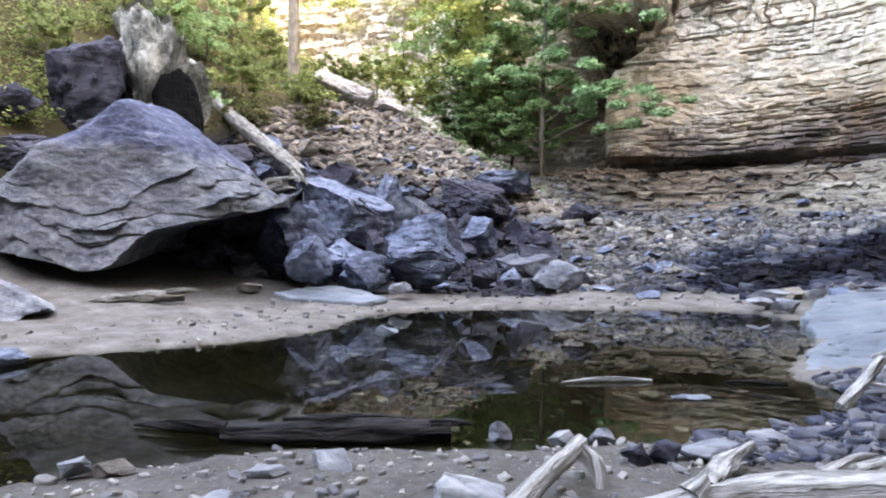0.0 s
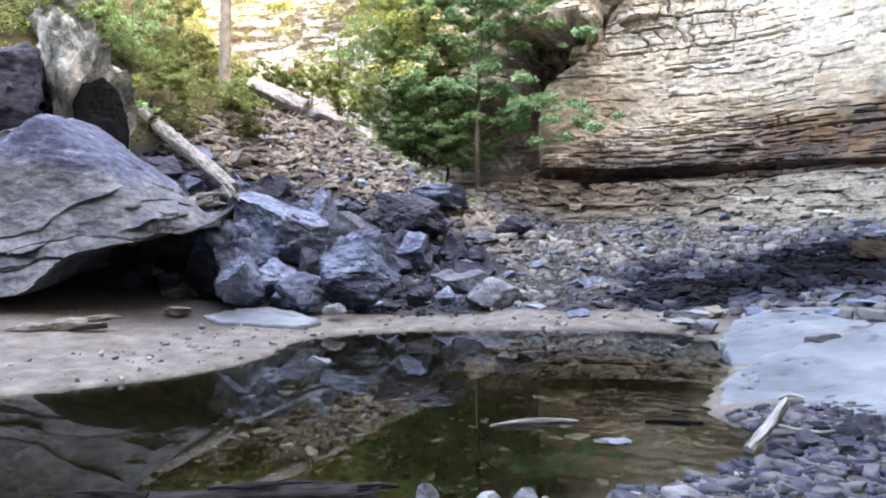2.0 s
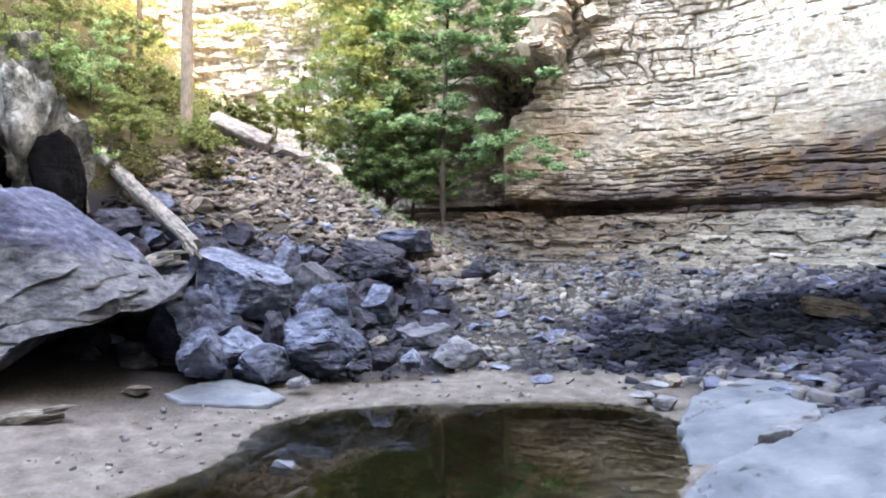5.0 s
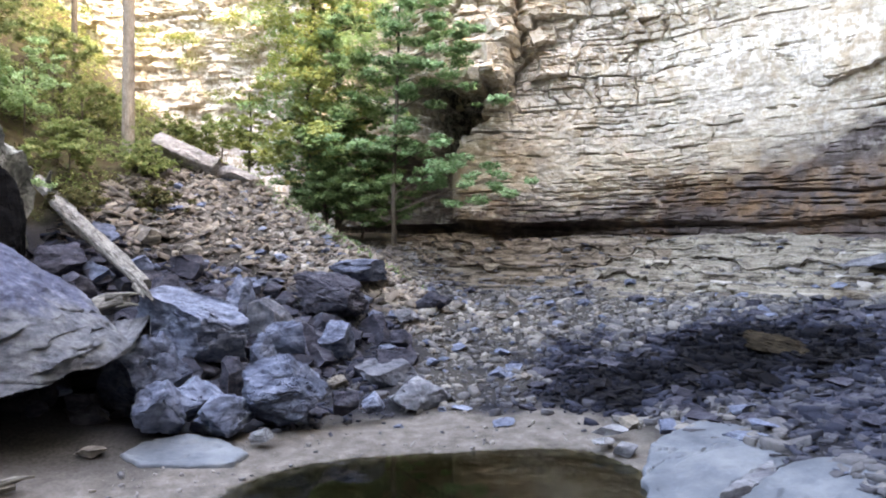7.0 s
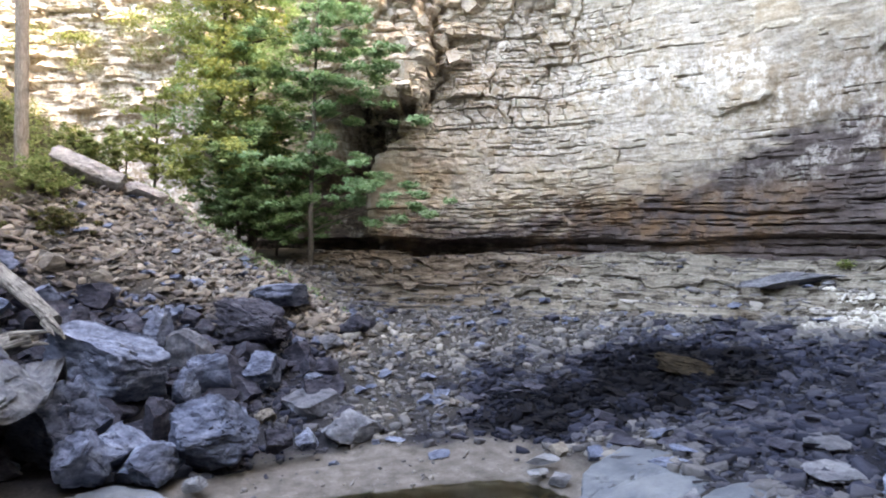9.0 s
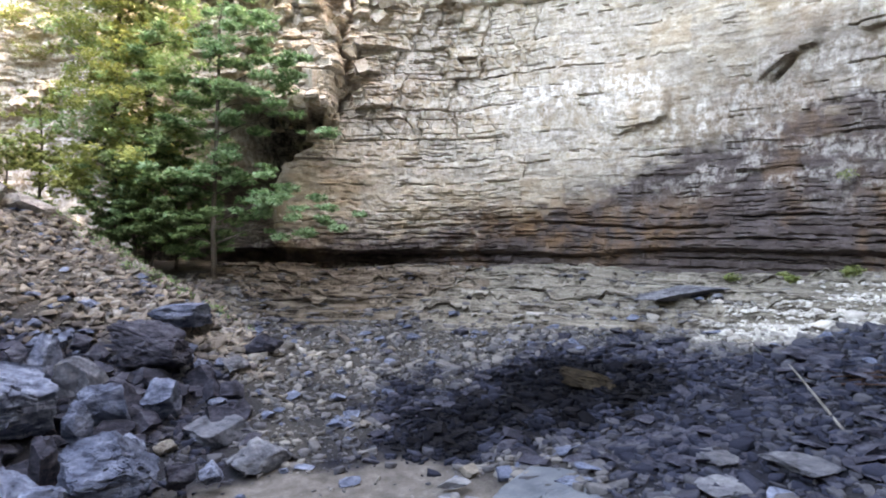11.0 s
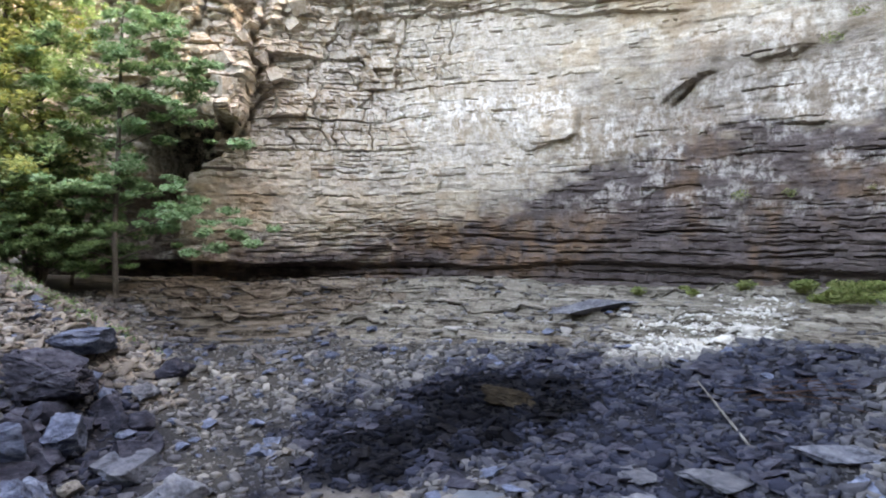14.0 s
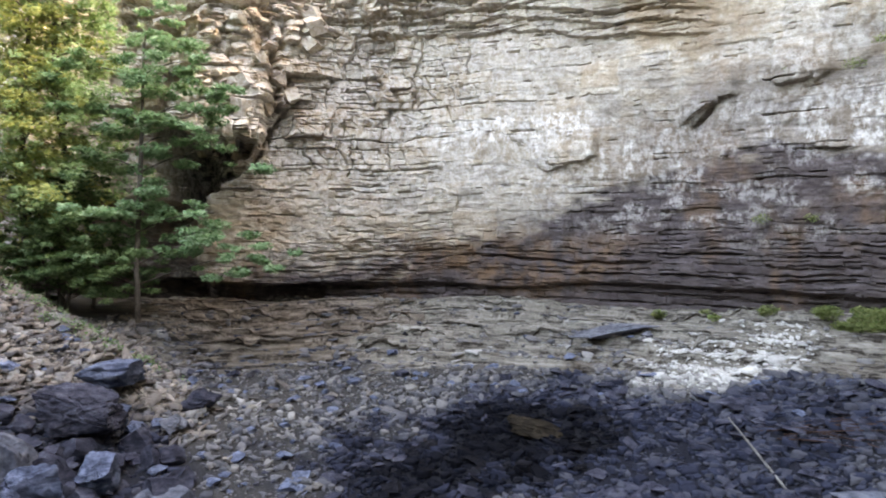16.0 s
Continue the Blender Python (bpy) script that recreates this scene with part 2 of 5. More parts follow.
def patina_material():
    """Pale weathered sandstone with a blue-grey crust over its upper part."""
    m = Mat("crusted_boulder_stone")
    w = m.place("World", (1, 1, 1))
    big, fine = m.noise(w, 0.8, 6, 0.6), m.noise(w, 7.0, 8, 0.68)
    flat = m.noise(m.place("World", (1, 1, 2.0)), 2.2, 9, 0.68)
    c = m.ramp(flat, [(0.28, (0.03, 0.032, 0.038)), (0.45, (0.082, 0.087, 0.1)), (0.62, (0.135, 0.141, 0.153)), (0.78, (0.195, 0.2, 0.206))])
    sep = m.t.nodes.new("ShaderNodeSeparateXYZ")
    m.link(w, sep.inputs["Vector"])
    level = m.math("ADD", m.math("ADD", sep.outputs["Z"], m.math("MULTIPLY", sep.outputs["X"], 0.1)), m.math("MULTIPLY", big, 2.4))
    crust = m.band(level, 3.9, 4.35)
    blue = m.ramp(flat, [(0.32, (0.026, 0.03, 0.052)), (0.55, (0.064, 0.074, 0.118)), (0.7, (0.16, 0.173, 0.22))])
    c = m.mix(m.math("MULTIPLY", crust, 0.85), c, blue)
    c = m.mix(0.5, c, m.ramp(fine, [(0.32, (0.25, 0.25, 0.26)), (0.66, (0.8, 0.79, 0.78))]), "OVERLAY")
    return m.finish(c, 0.8, m.math("ADD", fine, m.math("MULTIPLY", flat, 2.0)), 0.9, 0.08)


CRUST_ROCK = patina_material()
SLATE_ROCK = rock_material("slate_blue_stone", (0.011, 0.014, 0.024), (0.088, 0.106, 0.148), (0.205, 0.236, 0.3), 2.5, 0.5, 0.5)
GREY_ROCK = rock_material("grey_sandstone", (0.04, 0.042, 0.05), (0.12, 0.124, 0.137), (0.24, 0.24, 0.245))
WHITE_ROCK = rock_material("white_weathered_stone", (0.1, 0.088, 0.078), (0.24, 0.222, 0.205), (0.39, 0.37, 0.345))
PALE_ROCK = rock_material("pale_stone", (0.06, 0.063, 0.068), (0.15, 0.155, 0.165), (0.27, 0.274, 0.28))
BROWN_ROCK = rock_material("weathered_brown_stone", (0.07, 0.06, 0.05), (0.15, 0.132, 0.112), (0.26, 0.24, 0.212))
DARK_ROCK = rock_material("dark_shale", (0.009, 0.009, 0.013), (0.036, 0.037, 0.05), (0.095, 0.096, 0.115), 3.0, 0.3, 0.3)
BLACK_SHALE = rock_material("black_shale", (0.002, 0.002, 0.0025), (0.007, 0.007, 0.009), (0.022, 0.022, 0.026))


def ledge_material(name, dark, mid, pale):
    m = Mat(name)
    bed, fine = m.streaks(1.2), m.noise(m.place("World", (1, 1, 1)), 6.0, 8, 0.68)
    wide = m.noise(m.place("World", (1, 1, 1)), 0.5, 4)
    c = m.ramp(bed, [(0.41, dark), (0.49, mid), (0.64, pale)])
    c = m.mix(m.math("MULTIPLY", m.band(wide, 0.42, 0.62), 0.5), c, mid)
    c = m.mix(0.45, c, m.ramp(fine, [(0.32, (0.25, 0.25, 0.25)), (0.66, (0.8, 0.8, 0.8))]), "OVERLAY")
    return m.finish(c, 0.9, m.math("ADD", fine, m.math("MULTIPLY", bed, 4.0)), 0.8, 0.06)


LEDGE_ROCK = ledge_material("bedded_ledge_stone", (0.03, 0.026, 0.021), (0.15, 0.134, 0.11), (0.29, 0.267, 0.227))
BROWN_LEDGE = ledge_material("damp_brown_ledge_stone", (0.02, 0.015, 0.011), (0.1, 0.08, 0.062), (0.22, 0.188, 0.152))
# near-black stone whose colour stands in for the deep shade of hollows
SHADE_ROCK = rock_material("hollow_shade_stone", (0.0006, 0.0006, 0.0008), (0.002, 0.002, 0.0025), (0.006, 0.006, 0.007))
MOSS_ROCK = rock_material("mossy_brown_stone", (0.006, 0.0045, 0.003), (0.016, 0.012, 0.008), (0.042, 0.033, 0.022))
LICHEN_ROCK = rock_material("lichen_spotted_stone", (0.018, 0.018, 0.017), (0.13, 0.135, 0.122), (0.5, 0.505, 0.47), 0.6, 0.8, 0.9)


def slab_material():
    m = Mat("smooth_slab_stone")
    w = m.place("World", (1, 1, 1))
    broad, fine = m.noise(w, 0.8, 4), m.noise(w, 16.0, 6, 0.6)
    m.bsdf.inputs["Specular IOR Level"].default_value = 0.12
    c = m.ramp(broad, [(0.3, (0.044, 0.053, 0.065)), (0.5, (0.078, 0.09, 0.106)), (0.72, (0.13, 0.142, 0.154))])
    stain = m.band(m.noise(m.place("World", (1, 2.2, 1)), 1.7, 6, 0.65), 0.6, 0.72)
    c = m.mix(m.math("MULTIPLY", stain, 0.7), c, (0.12, 0.13, 0.15))
    c = m.mix(0.2, c, m.ramp(fine, [(0.3, (0.3, 0.3, 0.3)), (0.7, (0.75, 0.75, 0.75))]), "OVERLAY")
    return m.finish(c, 0.62, m.math("ADD", fine, m.math("MULTIPLY", broad, 3.0)), 0.25, 0.03)


SLAB = slab_material()


def cliff_material():
    m = Mat("cliff_stone")
    w = m.place("World", (1, 1, 1))
    bed = m.noise(m.place("World", (0.7, 0.7, 2.6)), 1.6, 9, 0.7)
    fine = m.noise(w, 7.0, 8, 0.7)
    wide = m.noise(w, 0.35, 4, 0.55)
    block = m.attribute("patch").outputs["Fac"]
    c = m.ramp(bed, [(0.3, (0.25, 0.2, 0.15)), (0.45, (0.4, 0.342, 0.272)), (0.58, (0.49, 0.435, 0.362)), (0.74, (0.6, 0.553, 0.478))])
    c = m.mix(0.55, c, m.ramp(block, [(0.25, (0.36, 0.35, 0.35)), (0.5, (0.5, 0.48, 0.45)), (0.75, (0.62, 0.57, 0.5))]), "OVERLAY")
    tan = m.band(m.math("ADD", m.math("MULTIPLY", block, 0.5), wide), 0.74, 0.86)
    c = m.mix(m.math("MULTIPLY", tan, 0.6), c, (0.33, 0.245, 0.165))
    # damp stain of the foot; in the hollow and cave it is painted shade
    wet = m.attribute("damp_shade").outputs["Fac"]
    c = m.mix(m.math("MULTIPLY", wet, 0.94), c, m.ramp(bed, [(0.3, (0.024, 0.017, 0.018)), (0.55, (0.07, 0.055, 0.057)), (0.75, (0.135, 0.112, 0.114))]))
    rust = m.math("MULTIPLY", m.attribute("rust").outputs["Fac"], m.band(m.noise(w, 0.9, 5), 0.4, 0.6))
    c = m.mix(m.math("MULTIPLY", rust, 0.75), c, (0.19, 0.112, 0.062))
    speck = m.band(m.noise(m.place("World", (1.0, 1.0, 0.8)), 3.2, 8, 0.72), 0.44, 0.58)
    # lime speckle; also carries the brightness painted on the middle and north wall
    lime_pale = m.math("MULTIPLY", m.attribute("lime_pale").outputs["Fac"], speck)
    c = m.mix(lime_pale, c, (0.72, 0.67, 0.605))
    c = m.mix(0.35, c, m.ramp(fine, [(0.3, (0.27, 0.27, 0.27)), (0.68, (0.8, 0.8, 0.8))]), "OVERLAY")
    thin = m.noise(m.place("World", (0.8, 0.8, 5.0)), 1.7, 8, 0.72)
    seam = m.math("SUBTRACT", 1.0, m.band(thin, 0.31, 0.36))
    c = m.mix(m.math("MULTIPLY", seam, 0.75), c, (0.06, 0.046, 0.038))
    h = m.math("ADD", fine, m.math("ADD", m.math("MULTIPLY", bed, 1.4), m.math("MULTIPLY", thin, 1.2)))
    return m.finish(c, 0.9, h, 0.7, 0.08)


def ground_material():
    m = Mat("gorge_floor")
    w = m.place("World", (1, 1, 1))
    fine = m.noise(w, 14.0, 8, 0.7)
    mid = m.noise(w, 2.2, 6)
    bed = m.streaks(1.0)
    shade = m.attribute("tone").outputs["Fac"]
    gravel = m.ramp(fine, [(0.3, (0.3, 0.3, 0.3)), (0.5, (0.6, 0.6, 0.6)), (0.7, (0.95, 0.95, 0.95))])
    # bed kept darker than its stones: shade of the gaps put into the colour
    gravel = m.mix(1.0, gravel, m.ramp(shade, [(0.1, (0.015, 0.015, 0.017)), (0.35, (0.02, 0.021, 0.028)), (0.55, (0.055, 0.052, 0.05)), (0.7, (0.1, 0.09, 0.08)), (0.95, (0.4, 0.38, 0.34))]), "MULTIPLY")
    sand = m.ramp(mid, [(0.3, (0.062, 0.055, 0.05)), (0.55, (0.104, 0.094, 0.086)), (0.75, (0.152, 0.14, 0.129))])
    sand = m.mix(0.35, sand, m.ramp(fine, [(0.35, (0.3, 0.3, 0.3)), (0.6, (0.7, 0.7, 0.7))]), "OVERLAY")
    led = m.ramp(bed, [(0.41, (0.025, 0.02, 0.016)), (0.49, (0.135, 0.119, 0.097)), (0.66, (0.28, 0.255, 0.214))])
    soil = m.ramp(mid, [(0.3, (0.02, 0.018, 0.01)), (0.5, (0.055, 0.042, 0.024)), (0.62, (0.045, 0.05, 0.018)), (0.75, (0.09, 0.075, 0.04))])
    c = m.mix(m.attribute("soil").outputs["Fac"], gravel, soil)
    led = m.mix(1.0, led, m.ramp(shade, [(0.33, (0.4, 0.33, 0.28)), (0.55, (1.0, 1.0, 1.0))]), "MULTIPLY")
    c = m.mix(m.attribute("ledge").outputs["Fac"], c, led)
    c = m.mix(m.attribute("sand").outputs["Fac"], c, sand)
    c = m.mix(m.attribute("mud").outputs["Fac"], c, (0.013, 0.0115, 0.006))
    h = m.math("ADD", m.math("ADD", fine, mid), m.math("MULTIPLY", m.math("MULTIPLY", bed, 5.0), m.attribute("ledge").outputs["Fac"]))
    return m.finish(c, 0.9, h, 0.7, 0.05)


def water_material():
    m = Mat("still_water")
    m.bsdf.inputs["Base Color"].default_value = (0.44, 0.44, 0.3, 1)
    m.bsdf.inputs["Transmission Weight"].default_value = 1.0
    m.bsdf.inputs["Specular IOR Level"].default_value = 0.5
    m.bsdf.inputs["IOR"].default_value = 1.33
    h = m.noise(m.place("World", (1, 1, 1)), 2.0, 2)
    return m.finish((0.44, 0.44, 0.3), 0.0, h, 0.03, 0.02)


def wood_material(name, dark, pale, rough=0.8):
    m = Mat(name)
    g = m.attribute("grain").outputs["Vector"]
    grain = m.noise(g, 2.6, 7, 0.7)
    patch = m.noise(m.place("World", (1, 1, 1)), 3.0, 5)
    split = m.band(m.noise(g, 1.1, 4, 0.6), 0.38, 0.46)
    c = m.ramp(grain, [(0.3, dark), (0.68, pale)])
    c = m.mix(m.math("MULTIPLY", m.band(patch, 0.5, 0.75), 0.8), c, dark)
    c = m.mix(m.math("MULTIPLY", m.math("SUBTRACT", 1.0, split), 0.6), c, dark)
    m.bsdf.inputs["Specular IOR Level"].default_value = 0.05
    return m.finish(c, rough, m.math("ADD", grain, split), 0.9, 0.02)


def leaf_material(name, a, b, c):
    m = Mat(name)
    g = m.t.nodes.new("ShaderNodeNewGeometry")
    col = m.ramp(g.outputs["Random Per Island"], [(0.0, a), (0.5, b), (1.0, c)])
    m.link(col, m.bsdf.inputs["Base Color"])
    m.bsdf.inputs["Roughness"].default_value = 0.55
    thin = m.t.nodes.new("ShaderNodeBsdfTranslucent")
    m.link(col, thin.inputs["Color"])
    both = m.t.nodes.new("ShaderNodeMixShader")
    both.inputs["Fac"].default_value = 0.45
    m.link(m.bsdf.outputs["BSDF"], both.inputs[1])
    m.link(thin.outputs["BSDF"], both.inputs[2])
    m.link(both.outputs["Shader"], m.t.nodes["Material Output"].inputs["Surface"])
    return m.m


CLIFF_STONE, FLOOR, WATER = cliff_material(), ground_material(), water_material()
BLEACHED = wood_material("bleached_wood", (0.07, 0.064, 0.06), (0.33, 0.322, 0.31))
DEAD_WOOD = wood_material("grey_dead_wood", (0.028, 0.025, 0.022), (0.27, 0.255, 0.235))
DARK_WOOD = wood_material("waterlogged_wood", (0.002, 0.002, 0.002), (0.03, 0.027, 0.028), 0.6)
TWIG = wood_material("reddish_dead_twigs", (0.025, 0.014, 0.011), (0.09, 0.055, 0.045))
BARK = wood_material("bark", (0.04, 0.032, 0.026), (0.17, 0.145, 0.115))
PINE_BARK = wood_material("pale_bark", (0.13, 0.105, 0.085), (0.36, 0.31, 0.26))
LEAF_GREEN = leaf_material("green_leaves", (0.15, 0.24, 0.1), (0.26, 0.38, 0.17), (0.4, 0.51, 0.28))
LEAF_FRESH = leaf_material("fresh_green_leaves", (0.1, 0.19, 0.085), (0.19, 0.32, 0.16), (0.33, 0.45, 0.27))
# darker copy of the green leaves, shade of the understorey put into the colour
LEAF_SHADE = leaf_material("shaded_green_leaves", (0.05, 0.09, 0.036), (0.1, 0.165, 0.07), (0.18, 0.26, 0.12))
LEAF_OLIVE = leaf_material("olive_leaves", (0.17, 0.22, 0.07), (0.3, 0.33, 0.11), (0.42, 0.43, 0.17))
LEAF_YELLOW = leaf_material("yellow_green_leaves", (0.11, 0.15, 0.05), (0.18, 0.22, 0.08), (0.27, 0.28, 0.12))
LEAF_DRY = leaf_material("dry_undergrowth_leaves", (0.06, 0.05, 0.025), (0.075, 0.085, 0.03), (0.13, 0.10, 0.05))


# ---- mesh helpers ----
def mesh_from(name, verts, faces, mat, smooth_angle=None):
    me = bpy.data.meshes.new(name)
    verts, faces = np.asarray(verts, float), np.asarray(faces, np.int32)
    k = faces.shape[1]
    me.vertices.add(len(verts))
    me.vertices.foreach_set("co", verts.ravel())
    me.loops.add(faces.size)
    me.loops.foreach_set("vertex_index", faces.ravel())
    me.polygons.add(len(faces))
    me.polygons.foreach_set("loop_start", np.arange(0, faces.size, k, dtype=np.int32))
    me.update(calc_edges=True)
    me.validate()
    me.materials.append(mat)
    if smooth_angle is not None:
        me.shade_smooth()
        if smooth_angle < 180:
            me.set_sharp_from_angle(angle=radians(smooth_angle))
    return me


def grid_faces(rows, cols):
    i = np.arange(rows - 1)[:, None] * cols + np.arange(cols - 1)[None, :]
    return np.stack([i, i + 1, i + cols + 1, i + cols], -1).reshape(-1, 4)


def set_attribute(me, name, values):
    a = me.attributes.new(name, "FLOAT", "POINT")
    a.data.foreach_set("value", np.asarray(values, np.float32).ravel())


def set_vectors(me, name, values):
    a = me.attributes.new(name, "FLOAT_VECTOR", "POINT")
    a.data.foreach_set("vector", np.asarray(values, np.float32).ravel())


def ball(sub):
    bm = bmesh.new()
    bmesh.ops.create_icosphere(bm, subdivisions=sub, radius=1.0)
    v = np.array([q.co[:] for q in bm.verts])
    f = np.array([[q.index for q in p.verts] for p in bm.faces])
    bm.free()
    return v, f


BALLS = {k: ball(k) for k in (3, 4, 5, 6, 8)}


def rock_shape(seed, sub, cuts=9, rough=0.04, beds=0.0, depth=(0.5, 0.8), given=(), soft=0.03, flake=0.0, calm_top=False, bend=0.0):
    """An angular stone about 2 units across: a ball cut by planes with worn edges, relief and, if asked, wavy bedding grooves."""
    rng = np.random.default_rng(seed)
    v, f = BALLS[sub]
    v = v.copy() * 1.25
    axes = np.linalg.qr(rng.normal(size=(3, 3)) * 0.5 + np.eye(3))[0]
    planes = [(s * a, rng.uniform(*depth)) for a in axes for s in (1, -1)]
    planes += [(n, rng.uniform(*depth)) for n in rng.normal(size=(cuts, 3))]
    if given:
        planes = [(np.array(g[:3]), g[3]) for g in given] + planes[6:]
    for n, o in planes:
        n = n / np.linalg.norm(n)
        d = (v @ n - o) / soft
        v = v - (soft * np.logaddexp(0, np.minimum(d, 60)) + soft * np.maximum(d - 60, 0))[:, None] * n
    if bend:
        v = v + bend * np.stack([fbm(v[:, 0] * 1.2 + 3 * k, v[:, 1] * 1.2, v[:, 2] * 1.2, seed + 60 + k, 4) for k in range(3)], 1)
    lo, hi = v.min(0), v.max(0)
    v = (v - (lo + hi) / 2) / ((hi - lo) / 2)
    n = v / np.linalg.norm(v, axis=1)[:, None]
    o = seed * 7.3
    v = v + n * (rough * fbm(v[:, 0] * 1.7 + o, v[:, 1] * 1.7, v[:, 2] * 1.7, seed, 6))[:, None]
    if flake:
        q = v @ np.linalg.qr(rng.normal(size=(3, 3)))[0].T * (2.3, 2.3, 5.0) + 0.5 * fbm(v[:, 0] * 2, v[:, 1] * 2, v[:, 2] * 2, seed + 3, 3)[:, None]
        q = np.floor(q)
        v = v + n * (flake * (lattice(q[:, 0], q[:, 1], q[:, 2], seed) - 0.5))[:, None]
        if sub > 4:
            q = np.floor(v * (4.0, 4.0, 8.0) + 0.9 * fbm(v[:, 0] * 3, v[:, 1] * 3, v[:, 2] * 3, seed + 4, 3)[:, None])
            v = v + n * (0.5 * flake * (lattice(q[:, 0], q[:, 1], q[:, 2], seed + 1) - 0.5))[:, None]
    if beds:
        calm = smooth(0.25, -0.25, v[:, 2] + 0.4 * fbm(v[:, 0], v[:, 1], 0, seed + 9, 2)) if calm_top else 1.0
        line = v[:, 2] * 4.2 + 1.5 * fbm(v[:, 0] * 1.3, v[:, 1] * 1.3, v[:, 2], seed + 5, 4) + 0.5 * v[:, 0]
        cut = np.maximum(0, np.abs((line % 1) - 0.5) * 2 - 0.72) / 0.28
        v -= n * (beds * calm * cut * smooth(0.25, 0.6, vnoise(v[:, 0] * 0.9, v[:, 1] * 0.9, np.floor(line), seed)))[:, None]
    return v, f


def thing(name, label, category, group="", kind="", at=(0, 0, 0)):
    e = new(name)
    e.location = at
    e.empty_display_size = 0.1
    return tagged(e, label, category, group, kind)


def part(name, me, parent, label=""):
    ob = new(name, me)
    ob.parent = parent
    return tagged(ob, label)


# ---- ground ----
def axis(lo, hi, fine, step, far):
    """Even steps inside lo to hi, growing towards far."""
    mid = list(np.arange(lo, hi, step))
    a, d = [lo], fine
    while a[-1] > -far:
        a.append(a[-1] - d)
        d *= 1.35
    b, d = [mid[-1]], fine
    while b[-1] < far:
        b.append(b[-1] + d)
        d *= 1.35
    return np.array(a[:0:-1] + mid + b[1:])


gx, gy = np.meshgrid(axis(-14, 30, 0.4, 0.13, 400), axis(0, 40, 0.4, 0.13, 400))
gz, g_sand, g_ledge, g_soil, g_dp, g_wet = terrain(gx, gy)
me = mesh_from("ground", np.stack([gx, gy, gz], -1).reshape(-1, 3), grid_faces(*gx.shape), FLOOR, 38)
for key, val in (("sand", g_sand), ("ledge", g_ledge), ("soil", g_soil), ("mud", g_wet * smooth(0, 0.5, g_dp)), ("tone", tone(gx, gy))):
    set_attribute(me, key, val)
set_vectors(me, "bedding", bedding(gx, gy, gz))
tagged(new("ground", me), "gorge floor of pale sand, grey gravel, stepped bedrock and leafy soil", "ground", kind="structure")

# ---- pool ----
px, py = np.meshgrid(np.linspace(-9.6, 7.4, 60), np.linspace(3.0, 15.3, 50))
me = mesh_from("pool_water", np.stack([px, py, 0 * px], -1).reshape(-1, 3), grid_faces(*px.shape), WATER, 180)
pool = tagged(new("water", me), "still dark olive pool water mirroring the rocks", "water", kind="structure")
pool.visible_shadow = False


